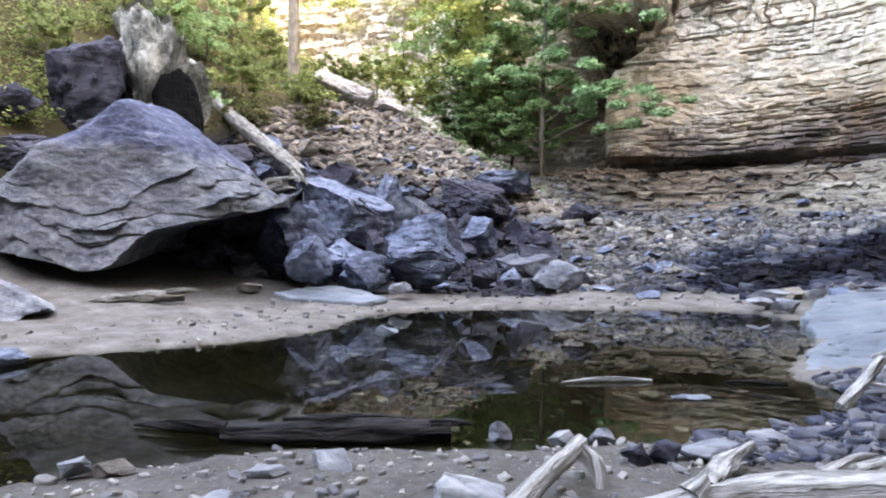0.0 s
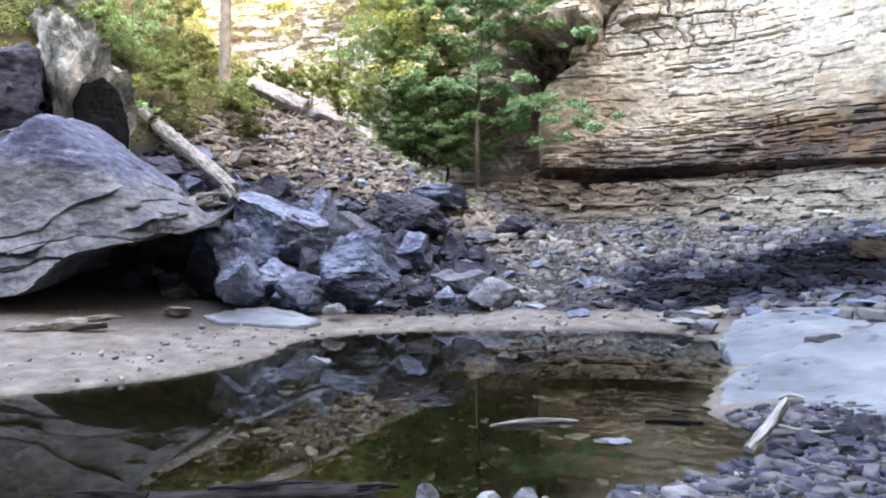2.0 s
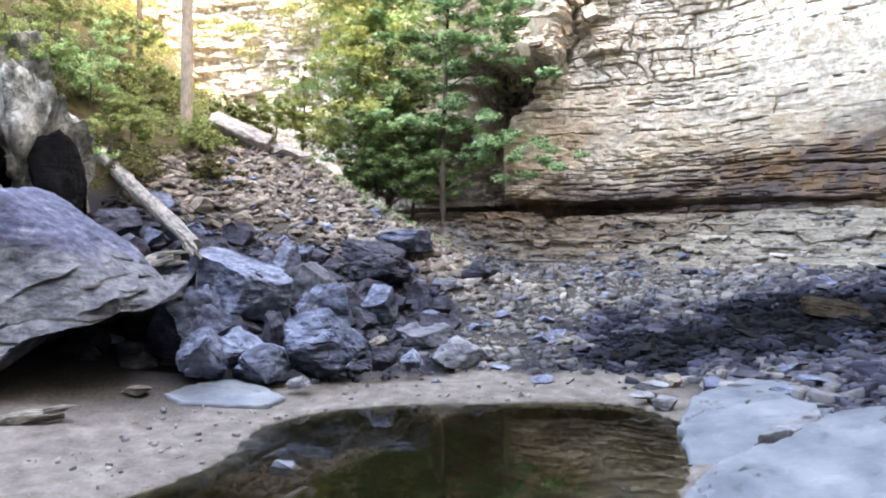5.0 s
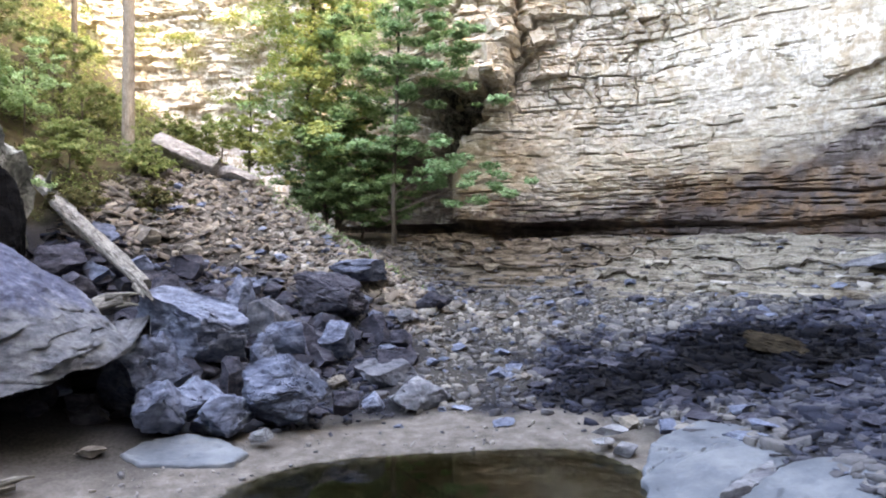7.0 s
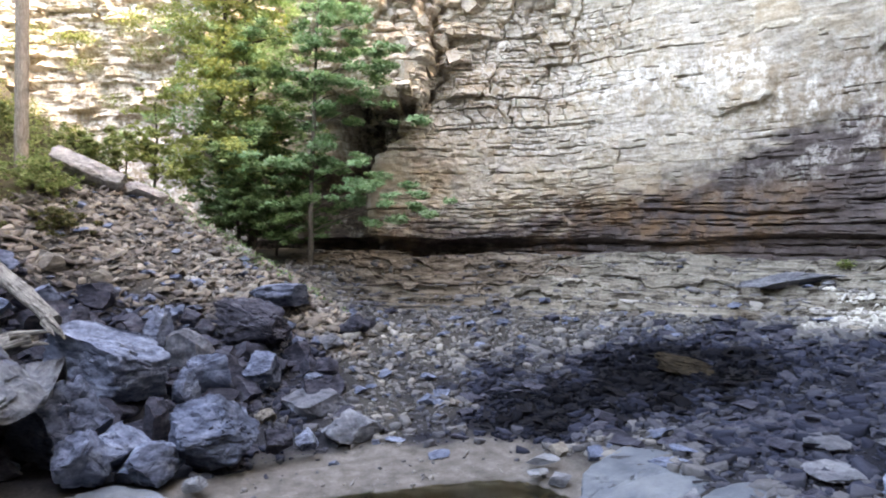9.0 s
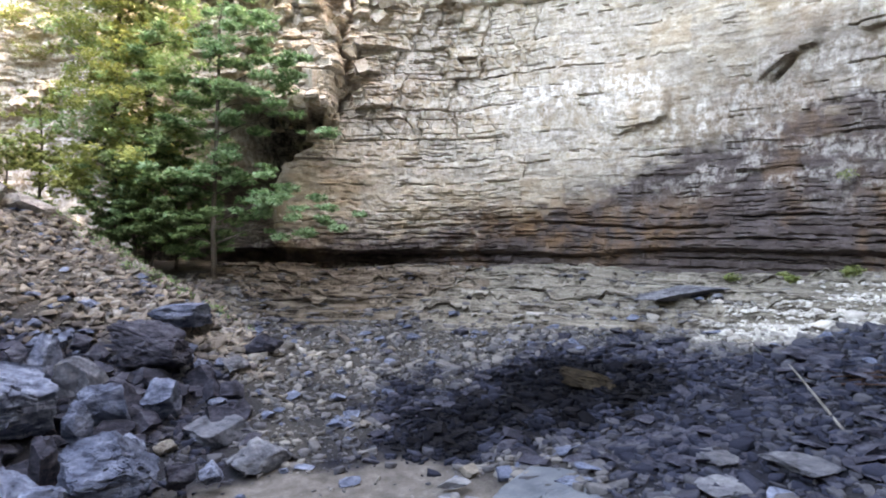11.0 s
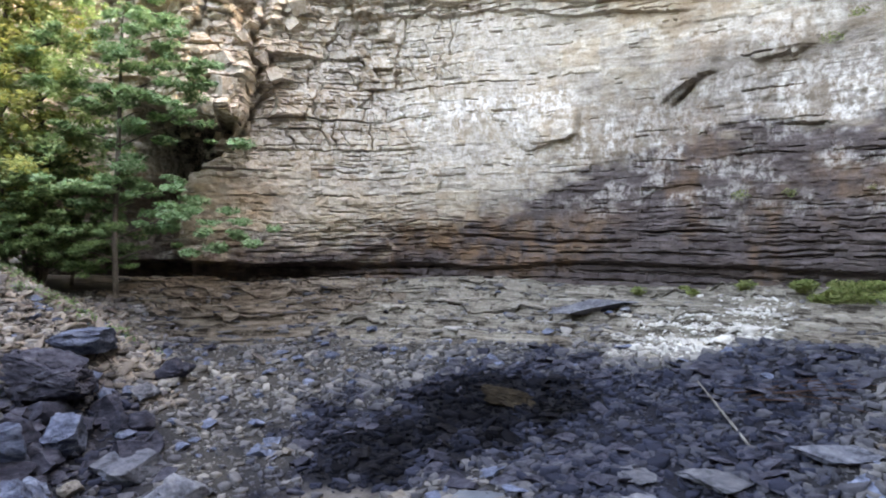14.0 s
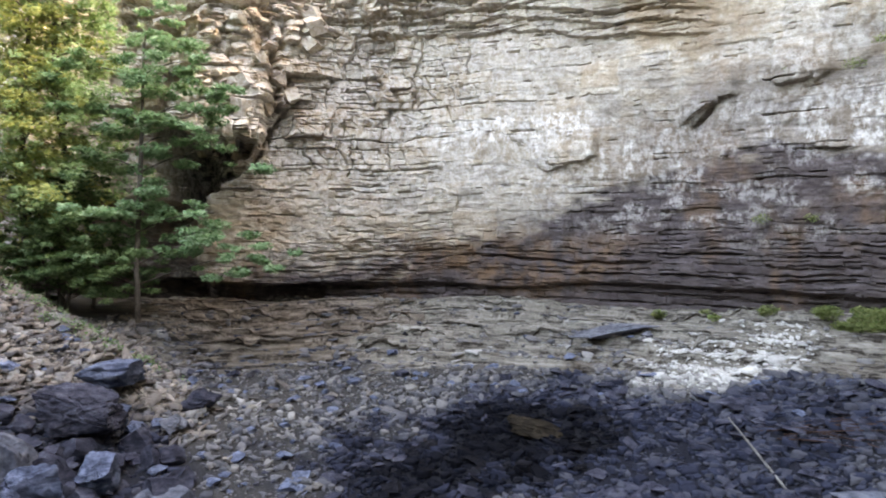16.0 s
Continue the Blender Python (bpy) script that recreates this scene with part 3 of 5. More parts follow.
# ---- cliff ----
def cliff_wall(name, s0, s1, z0, z1, step, rise, label, detail=1.0, back=0.0):
    line, s = curve_points(CLIFF_PLAN, step)
    tan = np.gradient(line, axis=0)
    tan /= np.linalg.norm(tan, axis=1)[:, None]
    nrm = np.stack([-tan[:, 1], tan[:, 0]], 1)      # towards the gorge
    keep = (s >= s0) & (s <= s1)
    line, s, nrm = line[keep], s[keep], nrm[keep]
    z = np.arange(z0, z1, rise)
    S, Z = np.meshgrid(s, z)
    # bedding: layers of uneven thickness, broken sideways into blocks; each bed overhangs the one below a little
    warp = Z + 0.35 * fbm(S * 0.06, Z * 0.08, 0, 31, 3) + (0.12 + 0.1 * smooth(84, 90, S) * smooth(11, 13, Z)) * fbm(S * 0.35, Z * 0.6, 0, 32, 3) + 0.03 * fbm(S * 2.2, Z * 2.2, 0, 30, 2)
    dip = np.interp(S, (60, 65, 68.7, 72.8, 79, 84), (17.2, 16.1, 15.2, 14.2, 12.7, 12.0)) + 0.4 * fbm(S * 0.5, 0 * Z, 0, 41, 4) + 0.3 * (lattice(np.floor(S / 1.3), 0 * S, 0 * S, 48) - 0.5)     # a slanting ledge
    brow = np.interp(S, (70, 72.8, 82.2, 90.5), (17.9, 18.2, 19.6, 19.9)) + 0.15 * fbm(S * 0.4, 0 * Z, 0, 23, 3)                      # roof beds high up
    broken = smooth(91, 95, S + 1.6 * fbm(S * 0.3, Z * 0.3, 0, 29, 2) + 0.45 * (Z - 14.5)) * smooth(12.2, 13, Z)
    jointed = np.maximum(smooth(84, 89, S + 0.5 * (Z - 14) + 2 * fbm(S * 0.2, Z * 0.3, 0, 28, 3)) * smooth(11, 12.5, Z), broken)
    thin = smooth(9.8, 7.4, Z + fbm(S * 0.2, 0 * Z, 0, 27)) * smooth(98, 92, S)
    thin = np.maximum(thin, smooth(-0.1, 0.1, Z - brow) * smooth(71, 74, S))
    chips = smooth(84, 90, S + 1.5 * fbm(S * 0.3, Z * 0.4, 0, 49, 3)) * smooth(13.0, 11.8, Z)
    rag = smooth(-0.35, 0.45, fbm(S * 0.16, Z * 0.26, 0, 21, 3))
    calm = smooth(-0.4, 0.2, fbm(S * 0.28, Z * 0.5, 0, 42, 3)) * (1 - thin) * (1 - broken)      # smooth faces between the broken beds
    power = (0.24 + 0.3 * rag + 0.85 * jointed + 0.8 * broken + 0.2 * thin) * (1 - 0.72 * calm)
    out = np.zeros(S.shape)
    patch = np.zeros(S.shape)
    rng = np.random.default_rng(8)
    for thick, length, amp, seed in ((1.5, 2.3, 0.42, 1), (0.62, 1.15, 0.26, 2), (0.27, 0.8, 0.13, 3), (0.14, 0.5, 0.06, 4)):
        edges = np.cumsum(rng.uniform(0.45, 1.6, 600) * thick) - 12
        layer = np.searchsorted(edges, warp)
        low, high = edges[np.clip(layer - 1, 0, 599)], edges[np.clip(layer, 0, 599)]
        frac = (warp - low) / (high - low)
        shift = lattice(layer, layer * 0, layer * 0, 40 + seed) * 9
        skew = 0.9 * jointed * (lattice(layer, layer * 0, layer * 0, 45 + seed) - 0.5) * frac
        along = S / length + shift + skew + (0.12 + 0.15 * jointed) * fbm(S * 0.7, Z * 0.9, 0, 50 + seed, 3)
        cell = np.floor(along)
        r = lattice(layer, cell, layer * 0, 60 + seed)
        mine = power * (1.0 + ((0.5 * thin + 1.6 * chips) if seed > 2 else -0.5 * thin))
        out += amp * detail * mine * (r - 0.5)
        out += amp * detail * mine * (0.6 - 0.4 * chips) * (0.5 - frac) * (lattice(layer, cell, layer * 0, 65 + seed) > 0.6)
        patch += (0.45, 0.35, 0.2, 0.0)[seed - 1] * r
        if seed == 4:
            continue
        gap = np.minimum(np.abs(warp - low), np.abs(warp - high))
        part_of = np.floor(S / (length * 0.6) + shift * 3)
        rate = (0.8, 0.84, 0.88)[seed - 1] - 0.25 * thin - 0.22 * jointed + 0.1 * calm - 0.2 * chips
        split = (lattice(layer, part_of, layer * 0, 80 + seed) > rate) * smooth(-0.3, 0.1, fbm(S * 0.7, Z * 0.9, 0, 85 + seed, 3) + 0.4 * np.maximum(thin, jointed))
        out -= (0.36, 0.24, 0.16)[seed - 1] * detail * split * np.exp(-(gap / (0.045, 0.04, 0.03)[seed - 1]) ** 2)
        joint = np.minimum(along - cell, 1 - along + cell) * length
        out -= (0.24, 0.17, 0.1)[seed - 1] * detail * (lattice(layer, np.round(along), layer * 0, 90 + seed) > 0.72 - 0.25 * jointed) * np.exp(-(joint / 0.05) ** 2) * (0.15 + 0.85 * jointed)
    out += 0.6 * fbm(S * 0.1, Z * 0.12, 0, 34, 4) + 0.05 * fbm(S * 1.3, Z * 1.9, 0, 35, 5) + 0.02 * fbm(S * 5, Z * 6, 0, 33, 3) + 0.07 * chips * fbm(S * 2.6, Z * 3.6, 0, 51, 4)
    # the slanting ledge with its notch, and the roof beds
    out += 0.4 * smooth(-0.04, 0.06, Z - dip) * smooth(2.2, 0.3, Z - dip) * smooth(82, 77, S) * smooth(-0.3, 0.3, fbm(S * 0.6, 0 * Z, 0, 47, 2))
    out -= 0.7 * np.exp(-((S - 72.2) / 0.45) ** 4) * np.exp(-((Z - 13.8 - 0.9 * (72.6 - S)) / 0.15) ** 4)
    cleft = np.interp(Z, (12, 15.2, 17.5, 20), (96.3, 94.8, 95.5, 94.6)) + 0.5 * (lattice(np.floor(Z / 0.45), 0 * Z, 0 * Z, 52) - 0.5) + 0.15 * fbm(Z * 2, S, 0, 53, 2)
    out -= 1.0 * np.exp(-((S - cleft) / 0.14) ** 2) * smooth(12, 13, Z) * smooth(20.5, 19, Z)
    for k in range(4):
        out += 0.3 * smooth(0, 0.08, Z - brow - 0.55 * k - 0.12 * fbm(S * 0.7, 0 * Z, k * 3.0, 24, 3)) * smooth(71, 73.5, S) * smooth(92, 88, S)
    # jutting blocks over a hollow beside the trees
    nose = smooth(95.6, 96.4, S + 0.4 * fbm(Z * 0.8, S * 0.5, 0, 26, 2)) * smooth(13.0, 13.2, Z + 0.6 * (lattice(np.floor(S / 0.9), 0 * S, 0 * S, 25) - 0.5))
    out += 2.0 * nose * (1 - 0.45 * smooth(14.5, 19, Z)) * smooth(104, 99, S)
    start = 96.2 + 0.9 * np.clip(13.1 - Z, 0, 3) + 0.4 * fbm(S * 1.3, Z * 1.7, 0, 13, 3) + 0.5 * (lattice(np.floor((Z + 0.2 * fbm(S, Z, 0, 20, 2)) / 0.7), 0 * Z, 0 * Z, 19) - 0.5)
    roof = 13.1 + 0.25 * (S - 96.5) + 0.2 * fbm(S * 1.4, Z, 0, 12, 3) + 0.5 * (lattice(np.floor(S / 1.2), 0 * S, 0 * S, 18) - 0.5)
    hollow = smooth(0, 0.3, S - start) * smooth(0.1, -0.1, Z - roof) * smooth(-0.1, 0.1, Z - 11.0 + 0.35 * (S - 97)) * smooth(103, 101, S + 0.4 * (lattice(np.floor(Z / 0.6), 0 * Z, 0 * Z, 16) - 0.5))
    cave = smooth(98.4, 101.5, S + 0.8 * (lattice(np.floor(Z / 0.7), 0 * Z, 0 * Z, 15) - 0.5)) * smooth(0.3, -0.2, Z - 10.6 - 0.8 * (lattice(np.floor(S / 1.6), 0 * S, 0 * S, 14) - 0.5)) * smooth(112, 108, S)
    out -= 1.6 * smooth(98.4, 100.5, S) * smooth(108, 104, S) + 3.2 * cave
    out -= 4.5 * hollow
    # undercut along the foot
    foot = Z + 0.3 * fbm(S * 0.12, 0 * Z, 0, 36, 3)
    out -= (0.45 + 1.15 * smooth(88, 93, S + 2 * fbm(S * 0.3, 0 * S, 0, 24, 3))) * smooth(6.0, 5.7, foot)
    out -= 0.3 * (1 - smooth(0, 0.14, np.abs(Z - 7.3 + 0.25 * fbm(S * 0.25, 0 * Z, 0, 22, 3)))) * smooth(74, 76, S) * smooth(86, 83, S)
    out -= back
    x = line[:, 0][None, :] + nrm[:, 0][None, :] * out
    y = line[:, 1][None, :] + nrm[:, 1][None, :] * out
    me = mesh_from(name, np.stack([x, y, Z], -1).reshape(-1, 3), grid_faces(*S.shape), CLIFF_STONE, 45)
    f = fbm(S * 0.2, Z * 0.3, 0, 38, 4)
    g = fbm(S * 0.5, Z * 1.6, 0, 39, 4)
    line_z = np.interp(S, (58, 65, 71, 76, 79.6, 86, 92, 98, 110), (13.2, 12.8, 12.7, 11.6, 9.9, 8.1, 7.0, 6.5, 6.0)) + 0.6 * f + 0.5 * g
    damp_shade = smooth(1.0, -1.0, Z - line_z + 0.8 * fbm(S * 1.2, Z * 2.5, 0, 33, 3))
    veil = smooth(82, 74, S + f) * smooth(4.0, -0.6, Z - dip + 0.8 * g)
    # hollow and cave add painted shade, the veil is damp stain
    damp_shade = np.maximum(damp_shade, np.maximum(np.maximum(hollow, 0.8 * cave), 0.62 * veil))
    set_attribute(me, "damp_shade", damp_shade)
    drip = smooth(-0.15, 0.5, fbm(S * 1.4, Z * 0.25, 0, 43, 4))
    lime_pale = smooth(15.15, 15.0, Z + 0.1 * fbm(S * 2, Z, 0, 44, 2)) * smooth(12.0, 14.8, Z + 1.2 * drip) * smooth(76.5, 79, S) * smooth(88.5, 87, S)
    lime_pale = np.maximum(lime_pale, 0.7 * smooth(-0.8, 0.5, Z - line_z) * smooth(3.6, 1.2, Z - line_z) * smooth(84, 77, S) * (0.25 + 0.75 * drip))
    lime_pale = np.maximum(lime_pale, 0.42 * veil * smooth(0.05, 0.45, fbm(S * 0.9 + 0.5 * Z, Z * 1.2, 0, 46, 4)))
    lime_pale = np.maximum(lime_pale, 0.35 * smooth(72, 68, S) * smooth(0.2, 1.0, Z - dip))
    # middle of the wall: pale stone plus brightness put into the colour
    lime_pale = np.maximum(lime_pale, 0.45 * smooth(74, 82, S + 1.5 * f) * smooth(9.0, 11.5, Z + f))
    lime_pale = np.maximum(lime_pale, np.maximum(0.6 * jointed, 0.35 * smooth(0.1, 0.6, g + 0.4 * f)))
    lime_pale = lime_pale * np.maximum(smooth(7.2, 10.0, Z + 0.6 * g), smooth(84, 90, S))
    # whole north wall whitened: pale stone with sunlit brightness put into the colour
    lime_pale = np.maximum(lime_pale, 1.0 * smooth(105, 111, S))
    set_attribute(me, "lime_pale", lime_pale)
    set_attribute(me, "patch", patch)
    set_attribute(me, "rust", np.maximum(smooth(2.0, 0.6, np.abs(Z - 7.4 + f)) * smooth(74, 78, S) * smooth(92, 86, S), 0.6 * smooth(0.2, 0.5, fbm(S * 0.35, Z * 0.2, 0, 37, 3))))
    return tagged(new(name, me), label, "cliff", kind="structure"), S, Z, x, y, broken


S_OF = lambda x, y: float(CLIFF_S[np.argmin(np.hypot(CLIFF[:, 0] - x, CLIFF[:, 1] - y))])
s_a, s_b, s_c = S_OF(28.3, 4), S_OF(4.6, 39.8), S_OF(-36, 50)
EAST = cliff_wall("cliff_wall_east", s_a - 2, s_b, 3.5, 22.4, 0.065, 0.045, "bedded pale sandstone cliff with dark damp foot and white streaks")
cliff_wall("cliff_wall_shoulder", s_a - 2, s_b, 22.0, 27, 0.5, 0.4, "upper beds of the pale sandstone cliff", 1.0, 0.1)
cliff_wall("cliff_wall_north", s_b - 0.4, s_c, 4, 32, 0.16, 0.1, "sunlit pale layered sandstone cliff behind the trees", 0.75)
# unseen walls, added with heights chosen to block sun and sky light
cliff_wall("cliff_wall_south", 0, s_a + 1.5, 2, 27, 1.0, 0.8, "unseen sandstone wall added to block sun from the south", 0.5, 0.9)
cliff_wall("cliff_wall_rim", 0, 60.2, 24.5, 78, 1.0, 0.9, "unseen upper sandstone wall added to keep sun off the gorge", 0.6, 1.2)
cliff_wall("cliff_wall_crown", 59.2, 71, 24.5, 54, 1.0, 0.7, "unseen upper sandstone wall added to keep sun off the gorge", 1.0, 0.4)
cliff_wall("cliff_wall_brow", 70, 81, 24.5, 46, 1.0, 0.7, "unseen sandstone brow added to keep sun off the cliff", 1.0, 0.6)
cliff_wall("cliff_wall_top", 80.5, S_OF(9.5, 36.5), 24.5, 31, 1.0, 0.7, "unseen top of the sandstone wall added to limit the sky light", 1.0, 0.6)


# ---- boulders and rocks ----
def boulder(name, label, place, dims, seed, mat, turn=0.0, tilt=(0, 0), sub=5, cuts=8, rough=0.11, beds=0.0, depth=(0.5, 0.85), given=(), group="", soft=0.05, category="rock", flake=0.09, carve=None, calm_top=False, bend=0.12):
    """place: plan place, and the height of the middle if it is known; dims: full width, depth, height. The foot is sunk into the ground."""
    x, y = place[:2]
    w, d, h = dims
    g = ground_z(x, y)
    top = place[2] + h / 2 if len(place) > 2 else g + h * 0.85
    low = top - h if top - h < g + 0.35 else g - 0.12 * h      # on the heap a stone rests on smaller ones
    h = top - low
    v, f = rock_shape(seed, sub, cuts, rough, beds, depth, given, soft, flake, calm_top, bend)
    if carve:
        v = carve(v)
    ob = new(name, mesh_from(name, v * np.array((w, d, h)) / 2, f, mat, 50))
    ob.matrix_world = pose(x, y, (top + low) / 2, tilt[0], tilt[1], turn)
    return tagged(ob, label, category, group)


def undercut(v):
    """Hollows the front of a stone below a lip that rises to the right."""
    lip = np.interp(v[:, 0], [-1, -0.5, -0.05, 0.15, 0.27, 0.5, 0.73, 1], [-0.42, -0.52, -0.62, -0.58, -0.4, -0.22, -0.08, -0.02]) + 0.07 * fbm(v[:, 0] * 3, v[:, 1], 0, 5, 3)
    depth = np.interp(v[:, 0], [-1, 0.1, 0.35, 0.88, 0.97, 1], [1.1, 1.2, 1.75, 1.75, 1.5, 1.2])
    fold = (v[:, 2] - lip) * 6.0 + 0.9 * fbm(v[:, 0] * 2.2, v[:, 2] * 2.2, v[:, 1], 6, 4)
    low = smooth(0.6, 0.1, v[:, 2] - lip + 0.2 * fbm(v[:, 0] * 2, v[:, 2] * 2, 0, 7, 3))
    frac = fold % 1
    jut = smooth(0.0, 0.12, frac) * (1 - 0.75 * frac) * smooth(0.35, 0.75, vnoise(v[:, 0] * 2.6 + 5, np.floor(fold) * 3.3, v[:, 2], 9))
    v[:, 1] -= (0.004 + 0.12 * low) * jut * (v[:, 1] < 0.2)
    v[:, 2] -= 0.03 * low * jut
    under = lip - v[:, 2]
    wall = -1.0 + depth * smooth(0, 0.05, under)
    v[:, 1] = np.where(under > 0, np.maximum(v[:, 1], wall), v[:, 1])
    v[:, 2] += np.where(v[:, 1] < 0.9, 0.3 * smooth(0.01, 0.06, under) * smooth(0.5, 0.12, under), 0)      # the roof of the hollow arches up
    return v


# the huge boulder: two roof slopes, a leaning front and a hollow under its right half
boulder("boulder", "huge grey peaked boulder, hollow beneath, resting on the sandbar", (-7.6, 16.7, 2.5), (7.9, 5.6, 5.0), 3, CRUST_ROCK, 0, (0, 0), 8, 0, 0.11, 0.035, calm_top=True,
        given=((0.70, -0.05, 0.72, 0.56), (-0.62, -0.1, 0.78, 0.6), (0.1, -0.9, 0.35, 0.72), (0.15, 0.9, 0.3, 0.75), (0.85, -0.4, -0.1, 0.92), (-0.9, -0.2, -0.1, 0.9), (0.97, 0.1, 0.1, 0.9), (-0.5, -0.8, 0.1, 0.85), (0, 0, -1, 0.8)), soft=0.07, flake=0.006, carve=undercut, bend=0.0)
TALUS = "rocks of the talus"
boulder("boulder", "rounded blue-grey sandstone boulder with cracked layers", (-0.35, 17.2, 1.1), (2.15, 1.8, 1.85), 5, SLATE_ROCK, 10, (0, 0), 6, 6, 0.09, 0.09, group=TALUS,
        given=((0.75, -0.3, 0.6, 0.6), (-0.45, -0.4, 0.8, 0.55), (-0.8, -0.3, -0.4, 0.75), (0.7, -0.4, -0.6, 0.7), (0.1, -0.95, 0.1, 0.7), (0, 0.9, 0.2, 0.7), (0.1, -0.5, -0.85, 0.7)), soft=0.05)
boulder("rock", "squared blue-grey block at the foot of the talus", (-3.3, 16.5, 1.0), (1.15, 1.2, 1.3), 13, SLATE_ROCK, 8, (3, -6), beds=0.09, group=TALUS)
boulder("rock", "cracked grey block at the foot of the talus", (-2.5, 17.0, 1.05), (1.5, 1.3, 1.15), 14, SLATE_ROCK, -14, (4, 10), beds=0.1, group=TALUS)
boulder("rock", "layered grey block at the foot of the talus", (-1.85, 16.6, 0.78), (1.6, 1.3, 1.0), 15, SLATE_ROCK, 12, (0, -8), beds=0.14, group=TALUS)
boulder("rock", "pale split slab beside the huge boulder", (-3.95, 17.9, 2.0), (2.0, 1.6, 1.2), 17, SLATE_ROCK, -20, (12, 20), 5, 6, 0.08, 0.12, group=TALUS)
boulder("boulder", "large wedge-shaped dark grey boulder on the talus", (-3.0, 20.6, 2.4), (3.3, 2.2, 1.95), 7, SLATE_ROCK, 10, (0, 12), 6, 2, 0.035, 0.0,
        given=((0.1, -0.35, 0.93, 0.5), (-0.78, -0.6, -0.2, 0.45), (0.45, -0.85, 0.05, 0.55), (0.9, 0.1, 0.2, 0.8), (0.1, 0.9, 0.1, 0.6), (0, 0, -1, 0.7)), group=TALUS)
boulder("rock", "grey angular rock on the talus", (-1.9, 22.6, 3.4), (1.1, 0.9, 0.8), 21, SLATE_ROCK, 30, group=TALUS)
boulder("boulder", "dark cracked shale boulder on the talus", (1.1, 24.0, 2.95), (2.8, 2.0, 1.65), 9, DARK_ROCK, -8, (0, 14), 6, 7, 0.07, 0.08, group=TALUS)
boulder("rock", "dark tilted slab on top of the talus", (2.3, 25.7, 3.75), (2.5, 1.7, 0.95), 23, SLATE_ROCK, 15, (-14, 8), 5, 5, 0.05, bend=0.05, group=TALUS)
boulder("flat_rock", "flat pale rock between dark boulders", (-0.9, 22.4, 2.7), (1.45, 1.2, 0.65), 25, BOULDER_ROCK, 10, group=TALUS)
boulder("rock", "small dark block on the talus", (-1.85, 18.4, 1.45), (0.8, 0.7, 0.8), 27, DARK_ROCK, 40, group=TALUS)
boulder("flat_rock", "flat grey rock on the talus", (-0.4, 21.4, 2.1), (1.4, 1.0, 0.6), 29, SLATE_ROCK, -10, group=TALUS)
boulder("flat_rock", "tilted grey slab on the talus", (1.2, 21.8, 2.05), (1.25, 1.0, 0.6), 31, SLATE_ROCK, 20, (10, -12), group=TALUS)
boulder("flat_rock", "broad flat-faced pale grey rock on the gravel", (2.65, 20.9), (2.0, 1.6, 0.65), 19, BOULDER_ROCK, 8, (16, 4), 4, 6, 0.04, group=TALUS)
boulder("rock", "small dark rock on the gravel bank", (1.1, 17.7, 0.62), (0.7, 0.6, 0.7), 33, DARK_ROCK, group=TALUS)
boulder("rock", "small grey rock on the gravel bank", (1.85, 17.8, 0.55), (0.85, 0.6, 0.55), 35, SLATE_ROCK, 30, group=TALUS)
boulder("flat_rock", "flat pale slab on the gravel bank", (3.3, 18.5, 0.8), (1.8, 1.1, 0.4), 37, BOULDER_ROCK, -6, (6, 3), group=TALUS)
boulder("rock", "small reddish block on the talus", (1.1, 20.3), (0.7, 0.6, 0.42), 39, BROWN_ROCK, group=TALUS)
boulder("rock", "small grey block on the talus", (-1.1, 20.4, 1.95), (0.7, 0.6, 0.55), 41, SLATE_ROCK, 50, group=TALUS)
boulder("rock", "dark layered rock behind the huge boulder", (-7.2, 22.5, 4.55), (1.5, 1.2, 0.8), 43, DARK_ROCK, 20, (0, 15), beds=0.1, group=TALUS)
boulder("rock", "dark slab behind the huge boulder", (-6.4, 21.5, 3.7), (1.1, 0.9, 0.55), 45, DARK_ROCK, group=TALUS)
boulder("rock", "dark rock under the dead trunk", (-4.2, 22.6, 3.6), (1.0, 0.9, 0.65), 49, DARK_ROCK, group=TALUS)
boulder("rock", "dark grey rock on the gravel", (5.1, 25.1, 2.6), (1.6, 1.1, 0.75), 51, DARK_ROCK, 15, group=TALUS)
boulder("rock", "grey rock on the gravel", (3.9, 24.0, 2.15), (1.0, 0.8, 0.55), 53, GREY_ROCK, group=TALUS)
boulder("rock", "small pale stone by the rounded boulder", (-1.0, 15.8, 0.4), (0.6, 0.45, 0.3), 55, PALE_ROCK, group=TALUS)
boulder("flat_rock", "pale blue wet stone in the shallows", (-0.9, 11.2, 0.03), (0.62, 0.4, 0.16), 57, SLAB, -8)
boulder("flat_rock", "long grey slab leaning on the sandbar", (-8.2, 12.1, 0.5), (2.6, 1.3, 0.7), 59, GREY_ROCK, -16, (8, 20), 5, 4, 0.03, 0.1)
boulder("rock", "blue-grey stone in the shallows by the sandbar", (-5.5, 8.2, 0.06), (0.75, 0.5, 0.34), 60, SLATE_ROCK, 20)
boulder("stone", "flat tan stone at the mouth of the hollow", (-4.45, 15.3, 0.46), (0.62, 0.35, 0.2), 62, BROWN_ROCK, 6)
boulder("boulder", "dark overhanging boulder on the hillside", (-11.3, 21.3, 7.45), (2.7, 2.2, 1.2), 29, DARK_ROCK, 10, (0, 8), 5, 7, 0.08, 0.08, flake=0.12, bend=0.06)
# added rock: its black colour stands for the shadowed gap below the boulder
boulder("boulder", "added black rock standing for the shade under the overhanging boulder", (-10.7, 21.5, 6.2), (1.7, 1.5, 1.6), 64, SHADE_ROCK)
boulder("boulder", "dark rock at the edge of the hillside", (-12.4, 19.2, 5.5), (1.6, 1.5, 1.2), 61, DARK_ROCK)
